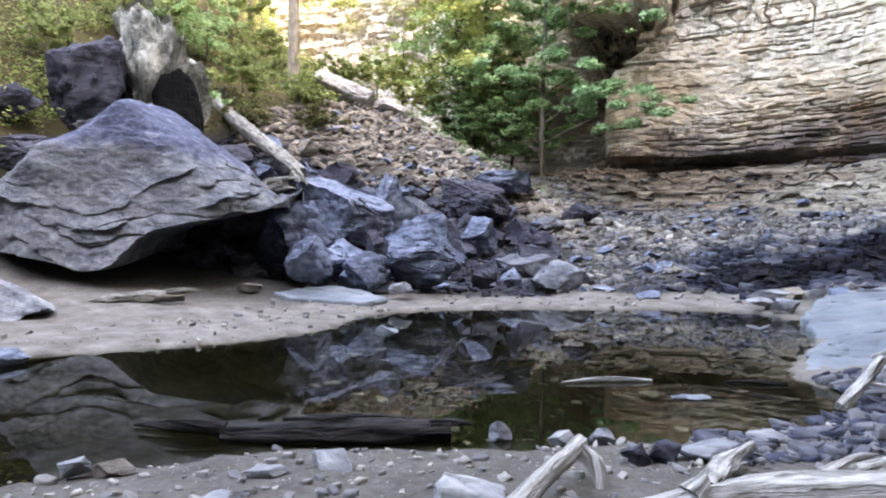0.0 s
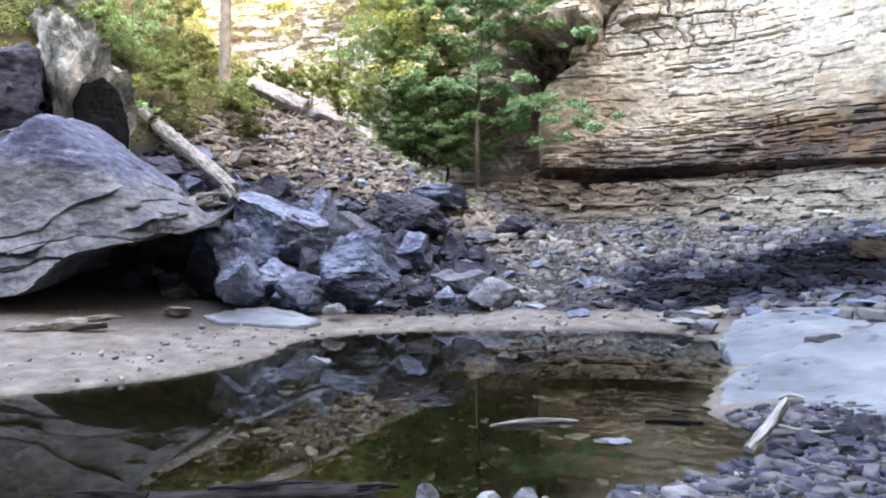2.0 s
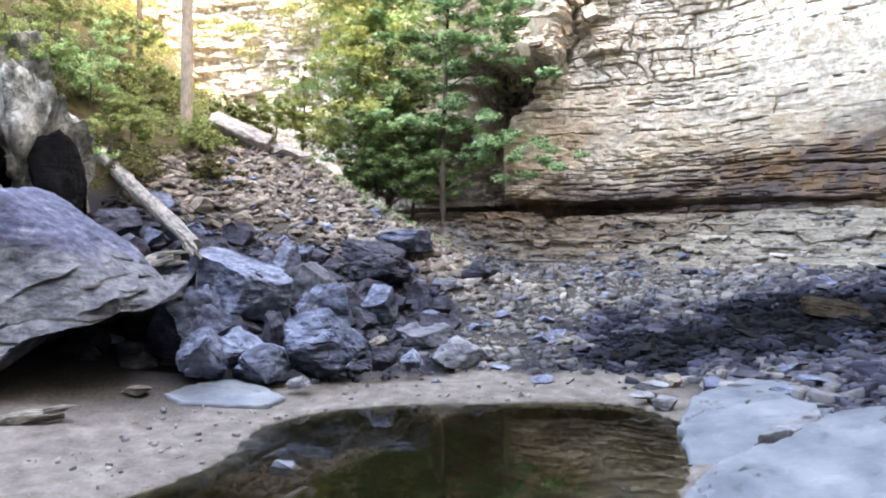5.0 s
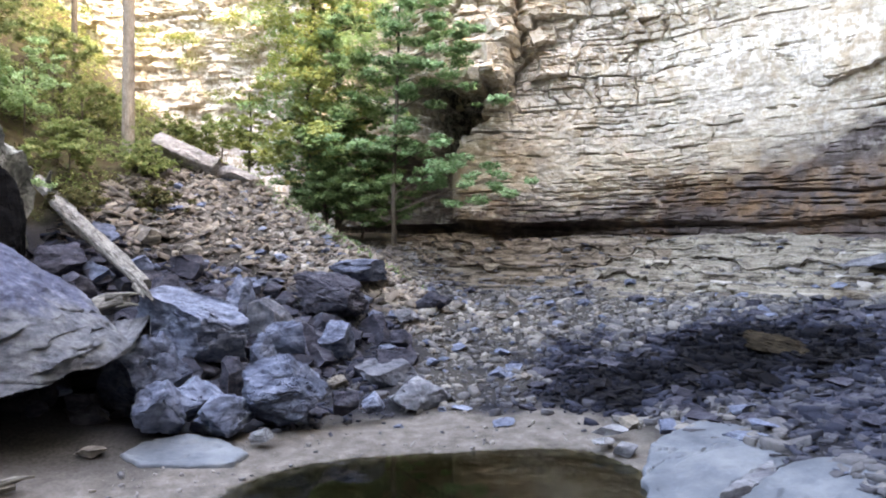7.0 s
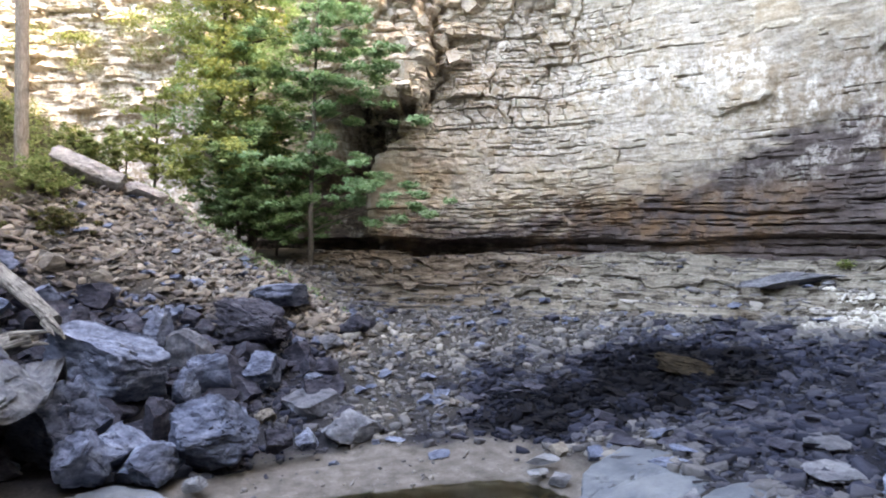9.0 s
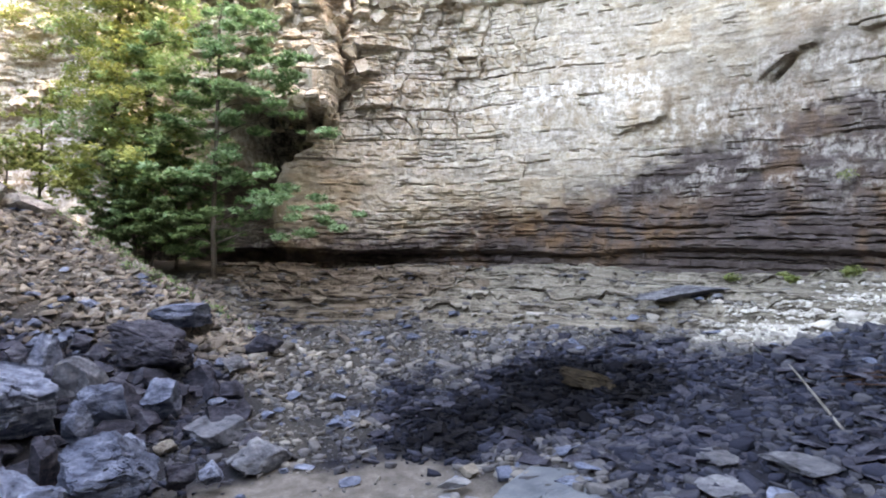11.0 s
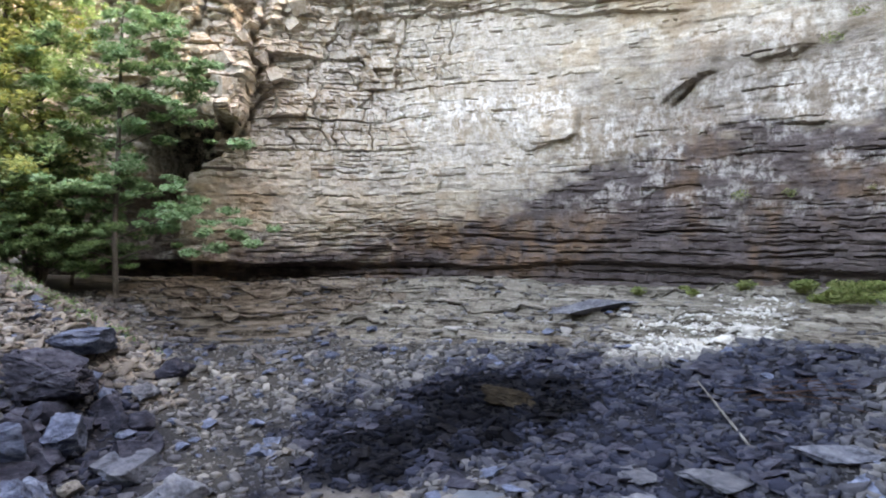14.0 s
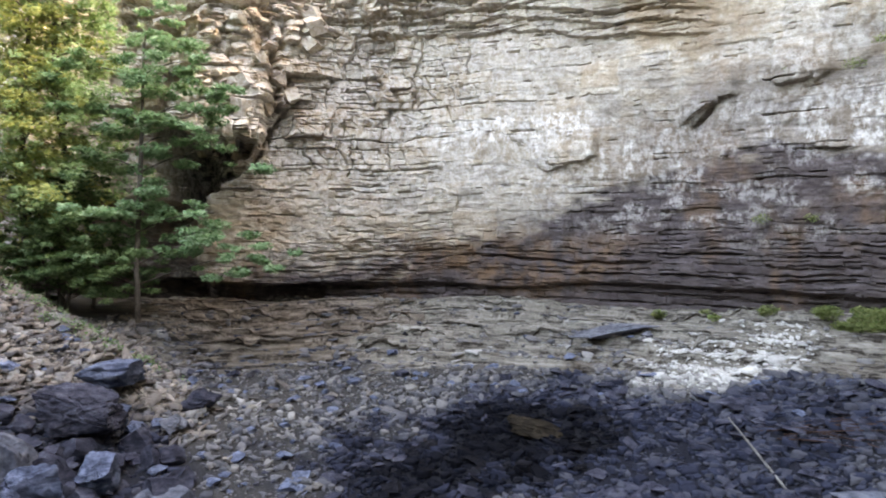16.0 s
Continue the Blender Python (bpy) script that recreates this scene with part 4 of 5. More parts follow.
boulder("boulder", "tall lichen-spotted rock pillar with a black hollow", (-9.3, 22.4, 6.9), (2.5, 2.4, 4.2), 31, LICHEN_ROCK, 0, (0, 0), 5, 10, 0.16, 0.0, flake=0.2,
        given=((0.2, -0.9, 0.3, 0.6), (0.75, -0.45, -0.5, 0.22), (-0.9, -0.2, 0.1, 0.75), (0.8, 0.1, 0.5, 0.8), (0, 0, 1, 0.7), (0.2, 0.9, 0, 0.7)))
# added rock in place of an open hollow, black as its shade
boulder("boulder", "added black rock standing for the shade of the hollow behind the boulder", (-8.7, 21.9, 5.7), (1.5, 1.4, 2.7), 63, SHADE_ROCK, bend=0.05)
boulder("boulder", "pale lichen-covered boulder among the hillside shrubs", (-12.3, 27.5, 10.4), (2.6, 2.2, 2.8), 36, LICHEN_ROCK, 20, (0, 6), 5, 8, 0.12)
boulder("rock", "dark layered ledge rock beside the huge boulder", (-11.3, 18.0, 3.9), (2.2, 1.5, 1.2), 65, DARK_ROCK, 10, (0, -12), beds=0.12)
boulder("flat_rock", "grey flat ledge above the huge boulder", (-10.2, 20.5, 5.2), (2.2, 1.5, 0.6), 67, GREY_ROCK, 12, beds=0.1)
boulder("boulder", "pale tilted slab on the hillside", (-4.7, 31.9, 8.75), (3.0, 1.2, 1.0), 33, WHITE_ROCK, -12, (0, 24), 5, 4, 0.05, bend=0.03)
boulder("boulder", "pale broken slab on the hillside", (-2.6, 32.0, 7.85), (2.0, 1.1, 0.85), 69, WHITE_ROCK, -12, (0, 24), 5, 4, 0.05, bend=0.03)
boulder("boulder", "mossy brown rock on the dark gravel", (14.2, 17.2, 1.7), (2.5, 1.2, 0.6), 71, MOSS_ROCK, -72, (0, 6), 5, 8, 0.14, 0.06, flake=0.16, bend=0.2)
boulder("flat_rock", "long grey slab at the foot of the ledge", (21.8, 19.9), (4.0, 1.2, 0.7), 73, GREY_ROCK, -48, (0, -10), 5, 4, 0.05, 0.05)
boulder("rock", "white stone at the cliff foot", (22.4, 18.6), (0.75, 0.5, 0.45), 75, PALE_ROCK)
boulder("flat_rock", "grey shale slab on the gravel", (14.4, 7.0), (1.8, 1.2, 0.35), 77, BOULDER_ROCK, -60, (4, 3))
boulder("flat_rock", "broad cracked dark grey shale slab on the gravel", (12.5, 8.6), (1.9, 1.4, 0.25), 78, GREY_ROCK, -40, (3, 2), beds=0.05)
boulder("flat_rock", "pale shale slab on the gravel", (11.2, 9.6), (1.6, 1.2, 0.2), 79, GREY_ROCK, -30)
boulder("flat_rock", "grey shale slab beside the pool slabs", (12.0, 10.6), (1.5, 1.0, 0.25), 81, GREY_ROCK, 40, (3, -4))
SHORE = "stones on the near shore"
for name, label, place, dims, seed, mat in (
        ("stone", "rounded grey stone standing in the shallows", (0.43, 5.05, 0.05), (0.18, 0.16, 0.2), 83, GREY_ROCK),
        ("stone", "pale flat stone at the waterline", (0.88, 4.9, 0.05), (0.23, 0.16, 0.13), 84, PALE_ROCK),
        ("stone", "grey wedge stone at the waterline", (1.18, 4.9, 0.06), (0.21, 0.16, 0.13), 85, GREY_ROCK),
        ("stone", "pale rectangular stone block on the shore", (-0.72, 4.25, 0.12), (0.4, 0.2, 0.14), 86, PALE_ROCK),
        ("stone", "flat grey stone on the shore", (-1.07, 4.05, 0.1), (0.27, 0.2, 0.08), 87, GREY_ROCK),
        ("stone", "rust brown block on the shore", (-2.06, 4.15, 0.08), (0.29, 0.18, 0.13), 88, BROWN_ROCK),
        ("stone", "pale stone beside the brown block", (-2.28, 4.12, 0.1), (0.2, 0.16, 0.14), 89, PALE_ROCK),
        ("stone", "white stone on the shore mud", (-1.18, 3.58, 0.12), (0.25, 0.2, 0.09), 90, PALE_ROCK),
        ("stone", "blue-grey slab on the shore mud", (0.14, 3.6, 0.15), (0.45, 0.35, 0.15), 91, PALE_ROCK),
        ("stone", "dark lump of stone on the shore", (1.25, 4.3, 0.13), (0.2, 0.17, 0.16), 92, DARK_ROCK),
        ("stone", "dark lump of stone on the shore", (1.45, 4.35, 0.12), (0.22, 0.17, 0.17), 93, DARK_ROCK),
        ("stone", "flat grey slab on the shore", (1.78, 4.4, 0.12), (0.46, 0.24, 0.1), 94, GREY_ROCK),
        ("stone", "flat grey slab near the driftwood", (2.35, 4.75, 0.1), (0.34, 0.22, 0.1), 95, GREY_ROCK),
        ("stone", "pale stone on the pool edge", (7.1, 14.6, 0.35), (0.9, 0.5, 0.22), 96, PALE_ROCK),
        ("stone", "pale stone on the pool edge", (6.7, 14.1, 0.25), (0.6, 0.4, 0.2), 97, PALE_ROCK),
        ("stone", "grey stone on the pool edge", (6.95, 13.6, 0.2), (0.6, 0.5, 0.3), 98, GREY_ROCK)):
    boulder(name, label, place, dims, seed, mat, (seed * 37) % 60 - 30, sub=3, cuts=5, rough=0.05, group=SHORE)


def slab(name, label, outline, top, slope, thick, mat, seed):
    """A broad bedrock plate with a ragged rim: outline in plan, height of its top at the middle, rise per metre in x and y."""
    pts = np.array(list(outline) + [outline[0]], float)
    run = np.concatenate([[0], np.cumsum(np.linalg.norm(np.diff(pts, axis=0), axis=1))])
    q = np.arange(0, run[-1], 0.08)
    rim = np.stack([np.interp(q, run, pts[:, k]) for k in (0, 1)], 1)
    c = rim.mean(0)
    n = len(rim)
    jag = 0.12 * (np.round(4 * fbm(rim[:, 0] * 1.2, rim[:, 1] * 1.2, 0, seed, 4)) / 4) + 0.05 * fbm(rim[:, 0] * 4, rim[:, 1] * 4, 0, seed + 1, 3)
    rim = c + (rim - c) * (1 + jag / np.linalg.norm(rim - c, axis=1))[:, None]
    rings = []
    for k, (r, dz) in enumerate([(q, 0) for q in np.linspace(0.04, 0.96, 44)] + [(0.985, -0.012), (1.0, -0.05), (0.985, -0.5 * thick), (1.01, -thick)]):
        p = c + (rim - c) * r
        z = top + slope[0] * (p[:, 0] - c[0]) + slope[1] * (p[:, 1] - c[1])
        relief = 0.05 * fbm(p[:, 0] * 0.9, p[:, 1] * 0.9, 0, seed + 2, 4)
        step = fbm(p[:, 0] * 0.35 + 3, p[:, 1] * 0.7, 0, seed + 3, 4)
        relief = relief + 0.035 * smooth(0.15, 0.2, step) - 0.05 * smooth(-0.35, -0.4, step)
        relief = relief - 0.07 * smooth(0.035, 0.0, np.abs(fbm(p[:, 0] * 0.5 + 9, p[:, 1] * 0.9, 0, seed + 4, 4) - 0.12)) * smooth(-0.1, 0.2, fbm(p[:, 0] * 0.4, p[:, 1] * 0.4, 0, seed + 5, 2))
        rings.append(np.stack([p[:, 0], p[:, 1], z + dz + relief], 1))
    v = np.array(rings).reshape(-1, 3) - np.array([*c, top])
    m = len(rings)
    i = np.arange(m - 1)[:, None] * n + np.arange(n)[None, :]
    j = np.arange(m - 1)[:, None] * n + (np.arange(n)[None, :] + 1) % n
    f = np.stack([i, i + n, j + n, j], -1).reshape(-1, 4)
    v = np.concatenate([v, [v[:n].mean(0)]])
    me = bpy.data.meshes.new(name)
    me.from_pydata(v.tolist(), [], f.tolist() + [[len(v) - 1, q, (q + 1) % n] for q in range(n)])
    me.materials.append(mat)
    me.shade_smooth()
    me.set_sharp_from_angle(angle=radians(45))
    ob = new(name, me)
    ob.location = (*c, top)
    return tagged(ob, label, "rock", "bedrock slabs beside the pool")


slab("flat_rock", "smooth pale blue slab lying on the sand", [(-3.95, 15.4), (-3.6, 16.1), (-2.7, 16.3), (-1.9, 16.0), (-1.3, 15.3), (-1.6, 14.8), (-2.4, 14.65), (-3.5, 14.75)], ground_z(-2.5, 15.4) + 0.16, (-0.05, 0.14), 0.45, SLAB, 121)
slab("flat_rock", "broad pale blue-grey bedrock slab at the pool edge", [(6.4, 12.0), (7.5, 13.5), (9.3, 14.3), (10.3, 12.8), (9.9, 11.4), (8.4, 10.9), (6.4, 10.0), (5.7, 10.2)], 0.33, (0.1, 0.03), 0.6, SLAB, 101)
slab("flat_rock", "large smooth blue-grey bedrock slab dipping into the pool", [(4.0, 7.5), (4.9, 8.8), (5.9, 9.6), (7.2, 10.1), (8.6, 10.8), (10.6, 10.8), (11.0, 8.5), (9.0, 6.6), (6.6, 6.0), (5.2, 5.95), (4.5, 6.4), (3.9, 7.0)], 0.42, (0.11, 0.03), 0.7, SLAB, 105)
slab("flat_rock", "thin grey bedrock plate lying on the larger slabs", [(6.9, 10.2), (8.0, 10.9), (8.9, 11.3), (8.6, 10.8), (7.6, 10.3)], 0.5, (0.04, 0.03), 0.25, GREY_ROCK, 109)


g0 = ground_z(11.4, 12.0)
slab("flat_rock", "cracked blue-grey bedrock sheet behind the pool slabs", [(10.2, 11.3), (10.5, 12.8), (9.8, 14.3), (11.6, 14.2), (13.0, 12.6), (13.1, 10.6), (11.4, 9.3), (10.9, 10.6)], g0 + 0.03,
     ((ground_z(12.4, 12) - ground_z(10.4, 12)) / 2, (ground_z(11.4, 13) - ground_z(11.4, 11)) / 2), 0.5, DARK_ROCK, 113)


# ---- ragged ledges of bedrock below the cliff ----
def ledge(s0, s1, out, wide, rise, seed):
    """One bed of the stepped rock: a long plate that follows the cliff, with a ragged front and its back running into the ground."""
    n = max(int((s1 - s0) / 0.12), 12)
    q = np.linspace(s0, s1, n)
    px, py = np.interp(q, CLIFF_S, CLIFF[:, 0]), np.interp(q, CLIFF_S, CLIFF[:, 1])
    tx, ty = np.gradient(px), np.gradient(py)
    k = np.hypot(tx, ty)
    nx, ny = -ty / k, tx / k
    end = np.minimum(1, np.minimum(q - s0, s1 - q) / 1.2) ** 0.6
    front = out + 0.5 * fbm(q * 0.16, 0 * q, 0, seed, 2) + 0.07 * np.round(3 * fbm(q * 1.2, 0 * q + 3, 0, seed + 1, 2)) / 3 + 0.02 * fbm(q * 6, 0 * q, 0, seed + 2, 2)
    back = front - wide * end
    high = rise * (0.75 + 0.4 * fbm(q * 0.7, 0 * q, 0, seed + 3, 3))
    rows, base = [], None
    for r, lift in ((0.12, -0.4), (0.12, 0.3), (0.0, 0.55), (0.0, 0.9), (0.03, 1.0), (0.25, 0.95), (0.5, 0.8), (0.75, 0.5), (1.0, -0.5)):
        d = front * (1 - r) + back * r
        x, y = px + nx * d, py + ny * d
        z = terrain(x, y)[0] if r > 0.2 or not rows else base
        base = z if not rows else base
        rows.append(np.stack([x, y, z + high * lift * end + 0.02 * fbm(x * 2, y * 2, 0, seed + 4, 3)], 1))
    v = np.array(rows)
    mid = v.reshape(-1, 3).mean(0)
    me = mesh_from("rock_ledge", (v - mid).reshape(-1, 3), grid_faces(len(rows), n)[:, ::-1], LEDGE_ROCK if (s0 + s1) / 2 < 88 else BROWN_LEDGE, 40)
    set_vectors(me, "bedding", bedding(v[..., 0], v[..., 1], v[..., 2]))
    ob = new("rock_ledge", me)
    ob.location = mid
    tagged(ob, "long ragged bed of brown-grey rock stepping up to the cliff", "rock", "bedrock ledges below the cliff")


rng = np.random.default_rng(41)
for k, out in enumerate((0.9, 1.5, 2.0, 2.5, 3.0, 3.5, 4.0, 4.5, 5.0, 5.6)):
    s0 = 66 + rng.uniform(0, 3)
    while s0 < 99:
        s1 = s0 + rng.uniform(3, 12)
        far = 1.0 if s0 > 80 or out < 4.3 else 0.0
        if far and rng.uniform() < 0.85:
            ledge(s0, min(s1, 101), out + rng.normal(0, 0.15), rng.uniform(0.7, 1.5), rng.uniform(0.08, 0.24), 700 + 11 * k + int(s0))
        s0 = s1 - rng.uniform(-0.8, 1.5)


# ---- blocks jutting from the broken part of the cliff ----
def cliff_blocks(wall, S, Z, x, y, broken, count):
    rng = np.random.default_rng(31)
    shapes = []
    for k in range(8):
        v, f = rock_shape(500 + k, 4, 2, 0.02, depth=(0.6, 0.8), soft=0.008, flake=0.05)
        shapes.append(mesh_from("block", v * 0.5, f, CLIFF_STONE, 40))
        set_attribute(shapes[-1], "lime_pale", np.full(len(v), 0.4))
        set_attribute(shapes[-1], "patch", np.full(len(v), 0.3 + 0.05 * k))
    rows, cols = np.nonzero((broken > 0.6) & (S > 89) & (S < 102) & (Z > 12.2) & (Z < 23))
    for k in range(count):
        q = rng.integers(len(rows))
        i, j = rows[q], cols[q]
        j2 = min(j + 3, S.shape[1] - 1)
        turn = math.degrees(math.atan2(y[i, j2] - y[i, j - 3], x[i, j2] - x[i, j - 3]))
        w = 0.5 + 0.8 * rng.uniform() ** 2
        ob = new("block", shapes[k % 8])
        ob.parent = wall
        ob.matrix_world = pose(x[i, j], y[i, j], Z[i, j], *rng.normal(0, 5, 2), turn + rng.normal(0, 9)) @ Matrix.Diagonal((w, w * rng.uniform(0.7, 1.1), w * rng.uniform(0.45, 1.1), 1))


cliff_blocks(*EAST, 70)


# ---- wood ----
def log_mesh(name, pts, radii, mat, seed=0, sides=12, rough=0.34):
    """A tapered, uneven stem along a few points."""
    span = np.linalg.norm(np.array(pts[-1], float) - np.array(pts[0], float))
    line, s = curve_points(pts, max(0.01, span / (50 if sides > 8 else 14)))
    n = len(line)
    r = np.interp(np.linspace(0, 1, n), np.linspace(0, 1, len(radii)), radii)
    tan = np.gradient(line, axis=0)
    tan /= np.linalg.norm(tan, axis=1)[:, None]
    ref = np.array([0, 0, 1.0]) if abs(tan[0][2]) < 0.8 else np.array([1.0, 0, 0])
    a = np.cross(tan, ref)
    a /= np.linalg.norm(a, axis=1)[:, None]
    b = np.cross(tan, a)
    th = np.arange(sides) * 2 * np.pi / sides
    k = r[:, None] * (1 + rough * fbm(np.cos(th)[None, :] * 2 + seed, np.sin(th)[None, :] * 2, s[:, None] / max(r.max() * 4, 0.1), seed, 5))
    v = line[:, None, :] + k[..., None] * (np.cos(th)[None, :, None] * a[:, None, :] + np.sin(th)[None, :, None] * b[:, None, :])
    i = np.arange(n - 1)[:, None] * sides + np.arange(sides)[None, :]
    j = np.arange(n - 1)[:, None] * sides + (np.arange(sides)[None, :] + 1) % sides
    f = np.stack([i, j, j + sides, i + sides], -1).reshape(-1, 4)
    v = np.concatenate([v.reshape(-1, 3), [line[0], line[-1]]])
    c0, c1, e = len(v) - 2, len(v) - 1, (n - 1) * sides
    tri = [[c0, (q + 1) % sides, q] for q in range(sides)] + [[c1, e + q, e + (q + 1) % sides] for q in range(sides)]
    me = bpy.data.meshes.new(name)
    me.from_pydata(v.tolist(), [], f.tolist() + tri)
    me.materials.append(mat)
    me.shade_smooth()
    me.set_sharp_from_angle(angle=radians(60))
    wide = max(r.max() * 13, 0.8)
    gr = np.stack([np.repeat(s, sides) * 1.6, np.tile(np.cos(th), n) * wide, np.tile(np.sin(th), n) * wide], 1)
    gr = np.concatenate([gr, gr[:1] * 0, gr[:1] * 0])
    at = me.attributes.new("grain", "FLOAT_VECTOR", "POINT")
    at.data.foreach_set("vector", gr.astype(np.float32).ravel())
    return me


def wood(name, label, pieces, mat, seed=0, category="driftwood"):
    """One fallen piece of wood: the first stem, then its branches."""
    base = np.array(pieces[0][1][0], float)
    t = thing(name, label, category, at=base)
    stem = None
    for k, (piece, pts, radii) in enumerate(pieces):
        ob = part(piece, log_mesh(piece, [np.array(p, float) - base for p in pts], radii, mat, seed + k, 20 if k == 0 else 12), stem or t)
        stem = stem or ob
    return t


wood("driftwood_log", "dark waterlogged log with a split end in the shallows", [
    ("stem", [(-1.68, 5.08, 0.05), (-1.2, 5.03, 0.07), (-0.6, 5.0, 0.08), (0.06, 5.05, 0.08)], (0.07, 0.095, 0.1, 0.085)),
    ("splinter", [(-1.66, 5.1, 0.06), (-2.05, 5.2, 0.07), (-2.42, 5.3, 0.05)], (0.055, 0.045, 0.012)),
    ("splinter", [(-1.62, 5.15, 0.03), (-2.1, 5.3, 0.03), (-2.5, 5.4, 0.02)], (0.05, 0.04, 0.012)),
    ("splinter", [(-1.64, 5.05, 0.1), (-1.9, 5.1, 0.12), (-2.15, 5.16, 0.12)], (0.035, 0.025, 0.008)),
    ("splinter", [(-1.2, 5.02, 0.165), (-0.6, 5.0, 0.18), (-0.2, 5.02, 0.165)], (0.02, 0.035, 0.012)),
    ("splinter", [(-0.1, 5.0, 0.13), (0.1, 5.03, 0.14), (0.22, 5.05, 0.12)], (0.04, 0.03, 0.01))], DARK_WOOD, 3)
wood("dead_log", "bleached dead trunk leaning down the talus", [
    ("stem", [(-8.9, 26.3, 7.0), (-6.75, 23.55, 5.35), (-4.35, 20.65, 3.6)], (0.22, 0.27, 0.2)),
    ("splinter", [(-4.6, 20.75, 3.68), (-4.25, 20.3, 3.42), (-4.05, 20.05, 3.2)], (0.15, 0.1, 0.03)),
    ("splinter", [(-4.55, 20.6, 3.75), (-4.3, 20.3, 3.55), (-4.15, 20.1, 3.42)], (0.1, 0.06, 0.015)),
    ("splinter", [(-4.6, 20.55, 3.6), (-4.4, 20.25, 3.4), (-4.3, 20.1, 3.3)], (0.1, 0.07, 0.02)),
    ("stub", [(-8.2, 25.0, 6.9), (-8.0, 24.6, 7.15), (-7.95, 24.5, 7.2)], (0.09, 0.06, 0.03))], DEAD_WOOD, 5)
wood("broken_log", "splintered end of a broken grey trunk wedged between rocks", [
    ("stem", [(-6.3, 20.7, 2.75), (-5.7, 20.5, 3.0), (-5.2, 20.35, 3.15), (-4.75, 20.2, 3.25)], (0.2, 0.25, 0.27, 0.2)),
    ("splinter", [(-5.3, 20.2, 3.3), (-4.7, 20.1, 3.4), (-4.35, 20.05, 3.42)], (0.12, 0.08, 0.02)),
    ("splinter", [(-5.2, 20.3, 3.05), (-4.65, 20.05, 3.12), (-4.4, 20.0, 3.1)], (0.13, 0.08, 0.02)),
    ("splinter", [(-5.9, 20.3, 3.0), (-6.4, 20.4, 2.85), (-6.9, 20.55, 2.7)], (0.1, 0.08, 0.02))], DEAD_WOOD, 9)
wood("pole", "thin pale bare pole lying on the gravel", [("stem", [(15.95, 11.35, 3.08), (14.9, 10.0, 2.62), (13.86, 8.62, 2.1)], (0.022, 0.032, 0.036))], DEAD_WOOD, 6)
wood("driftwood_plank", "weathered grey driftwood plank on the sandbar", [
    ("stem", [(-6.5, 13.25, 0.36), (-5.9, 13.45, 0.4), (-5.3, 13.7, 0.4)], (0.06, 0.13, 0.1)),
    ("splinter", [(-7.0, 13.2, 0.33), (-6.5, 13.2, 0.38), (-6.0, 13.4, 0.38)], (0.03, 0.1, 0.06)),
    ("splinter", [(-5.6, 13.5, 0.48), (-5.2, 13.65, 0.52), (-5.0, 13.75, 0.5)], (0.07, 0.06, 0.02))], DEAD_WOOD, 8)
wood("driftwood_fork", "bleached forked branch propped on the shore", [
    ("stem", [(0.3, 3.2, 0.19), (0.56, 3.6, 0.235), (0.83, 3.97, 0.3)], (0.058, 0.052, 0.046)),
    ("branch", [(0.81, 3.93, 0.29), (0.88, 3.88, 0.22), (0.9, 3.8, 0.12), (0.88, 3.74, 0.04)], (0.045, 0.048, 0.036, 0.03)),
    ("stub", [(0.34, 3.28, 0.2), (0.27, 3.38, 0.19), (0.22, 3.42, 0.15)], (0.025, 0.02, 0.008))], BLEACHED, 11)
wood("driftwood_log", "big bleached driftwood log lying on the shore", [
    ("stem", [(0.35, 3.0, 0.13), (0.9, 3.12, 0.2), (1.5, 3.3, 0.2), (2.3, 3.42, 0.2), (3.2, 3.7, 0.2)], (0.05, 0.1, 0.13, 0.13, 0.1)),
    ("branch", [(1.35, 3.45, 0.19), (1.6, 3.85, 0.18), (2.0, 4.3, 0.2)], (0.075, 0.065, 0.02)),
    ("knot", [(1.2, 3.2, 0.28), (1.25, 3.22, 0.33), (1.28, 3.25, 0.36)], (0.07, 0.05, 0.02)),
    ("splinter", [(2.2, 3.55, 0.26), (2.6, 3.75, 0.27), (3.0, 3.95, 0.24)], (0.05, 0.045, 0.012)),
    ("splinter", [(2.0, 3.5, 0.27), (2.3, 3.7, 0.3), (2.5, 3.82, 0.28)], (0.04, 0.03, 0.008))], BLEACHED, 15)
wood("driftwood_stick", "short bleached stick with a knobbed end leaning on the slab", [
    ("stem", [(3.55, 5.95, 0.02), (3.85, 6.12, 0.2), (4.16, 6.32, 0.39)], (0.055, 0.05, 0.045)),
    ("knob", [(4.1, 6.36, 0.38), (4.2, 6.32, 0.42), (4.32, 6.27, 0.41)], (0.04, 0.06, 0.035)),
    ("root", [(3.9, 6.15, 0.2), (4.3, 6.0, 0.16), (4.8, 5.95, 0.2)], (0.02, 0.018, 0.006))], BLEACHED, 21)
for k, (x, y, w) in enumerate(((3.75, 5.75, 0.28), (4.05, 5.85, 0.34), (4.35, 5.7, 0.3), (3.6, 5.55, 0.22), (4.6, 5.95, 0.38), (4.2, 5.5, 0.24), (4.9, 6.15, 0.4))):
    boulder("stone", "dark broken stone heaped beside the leaning stick", (x, y), (w, w * 0.7, w * 0.55), 140 + k, DARK_ROCK, 40 * k, sub=4, cuts=5, group=SHORE)
wood("stick", "thin pale stick floating on the pool", [("stem", [(1.25, 7.05, 0.01), (1.7, 7.15, 0.03), (2.25, 7.15, 0.01)], (0.012, 0.03, 0.02))], BLEACHED, 26)
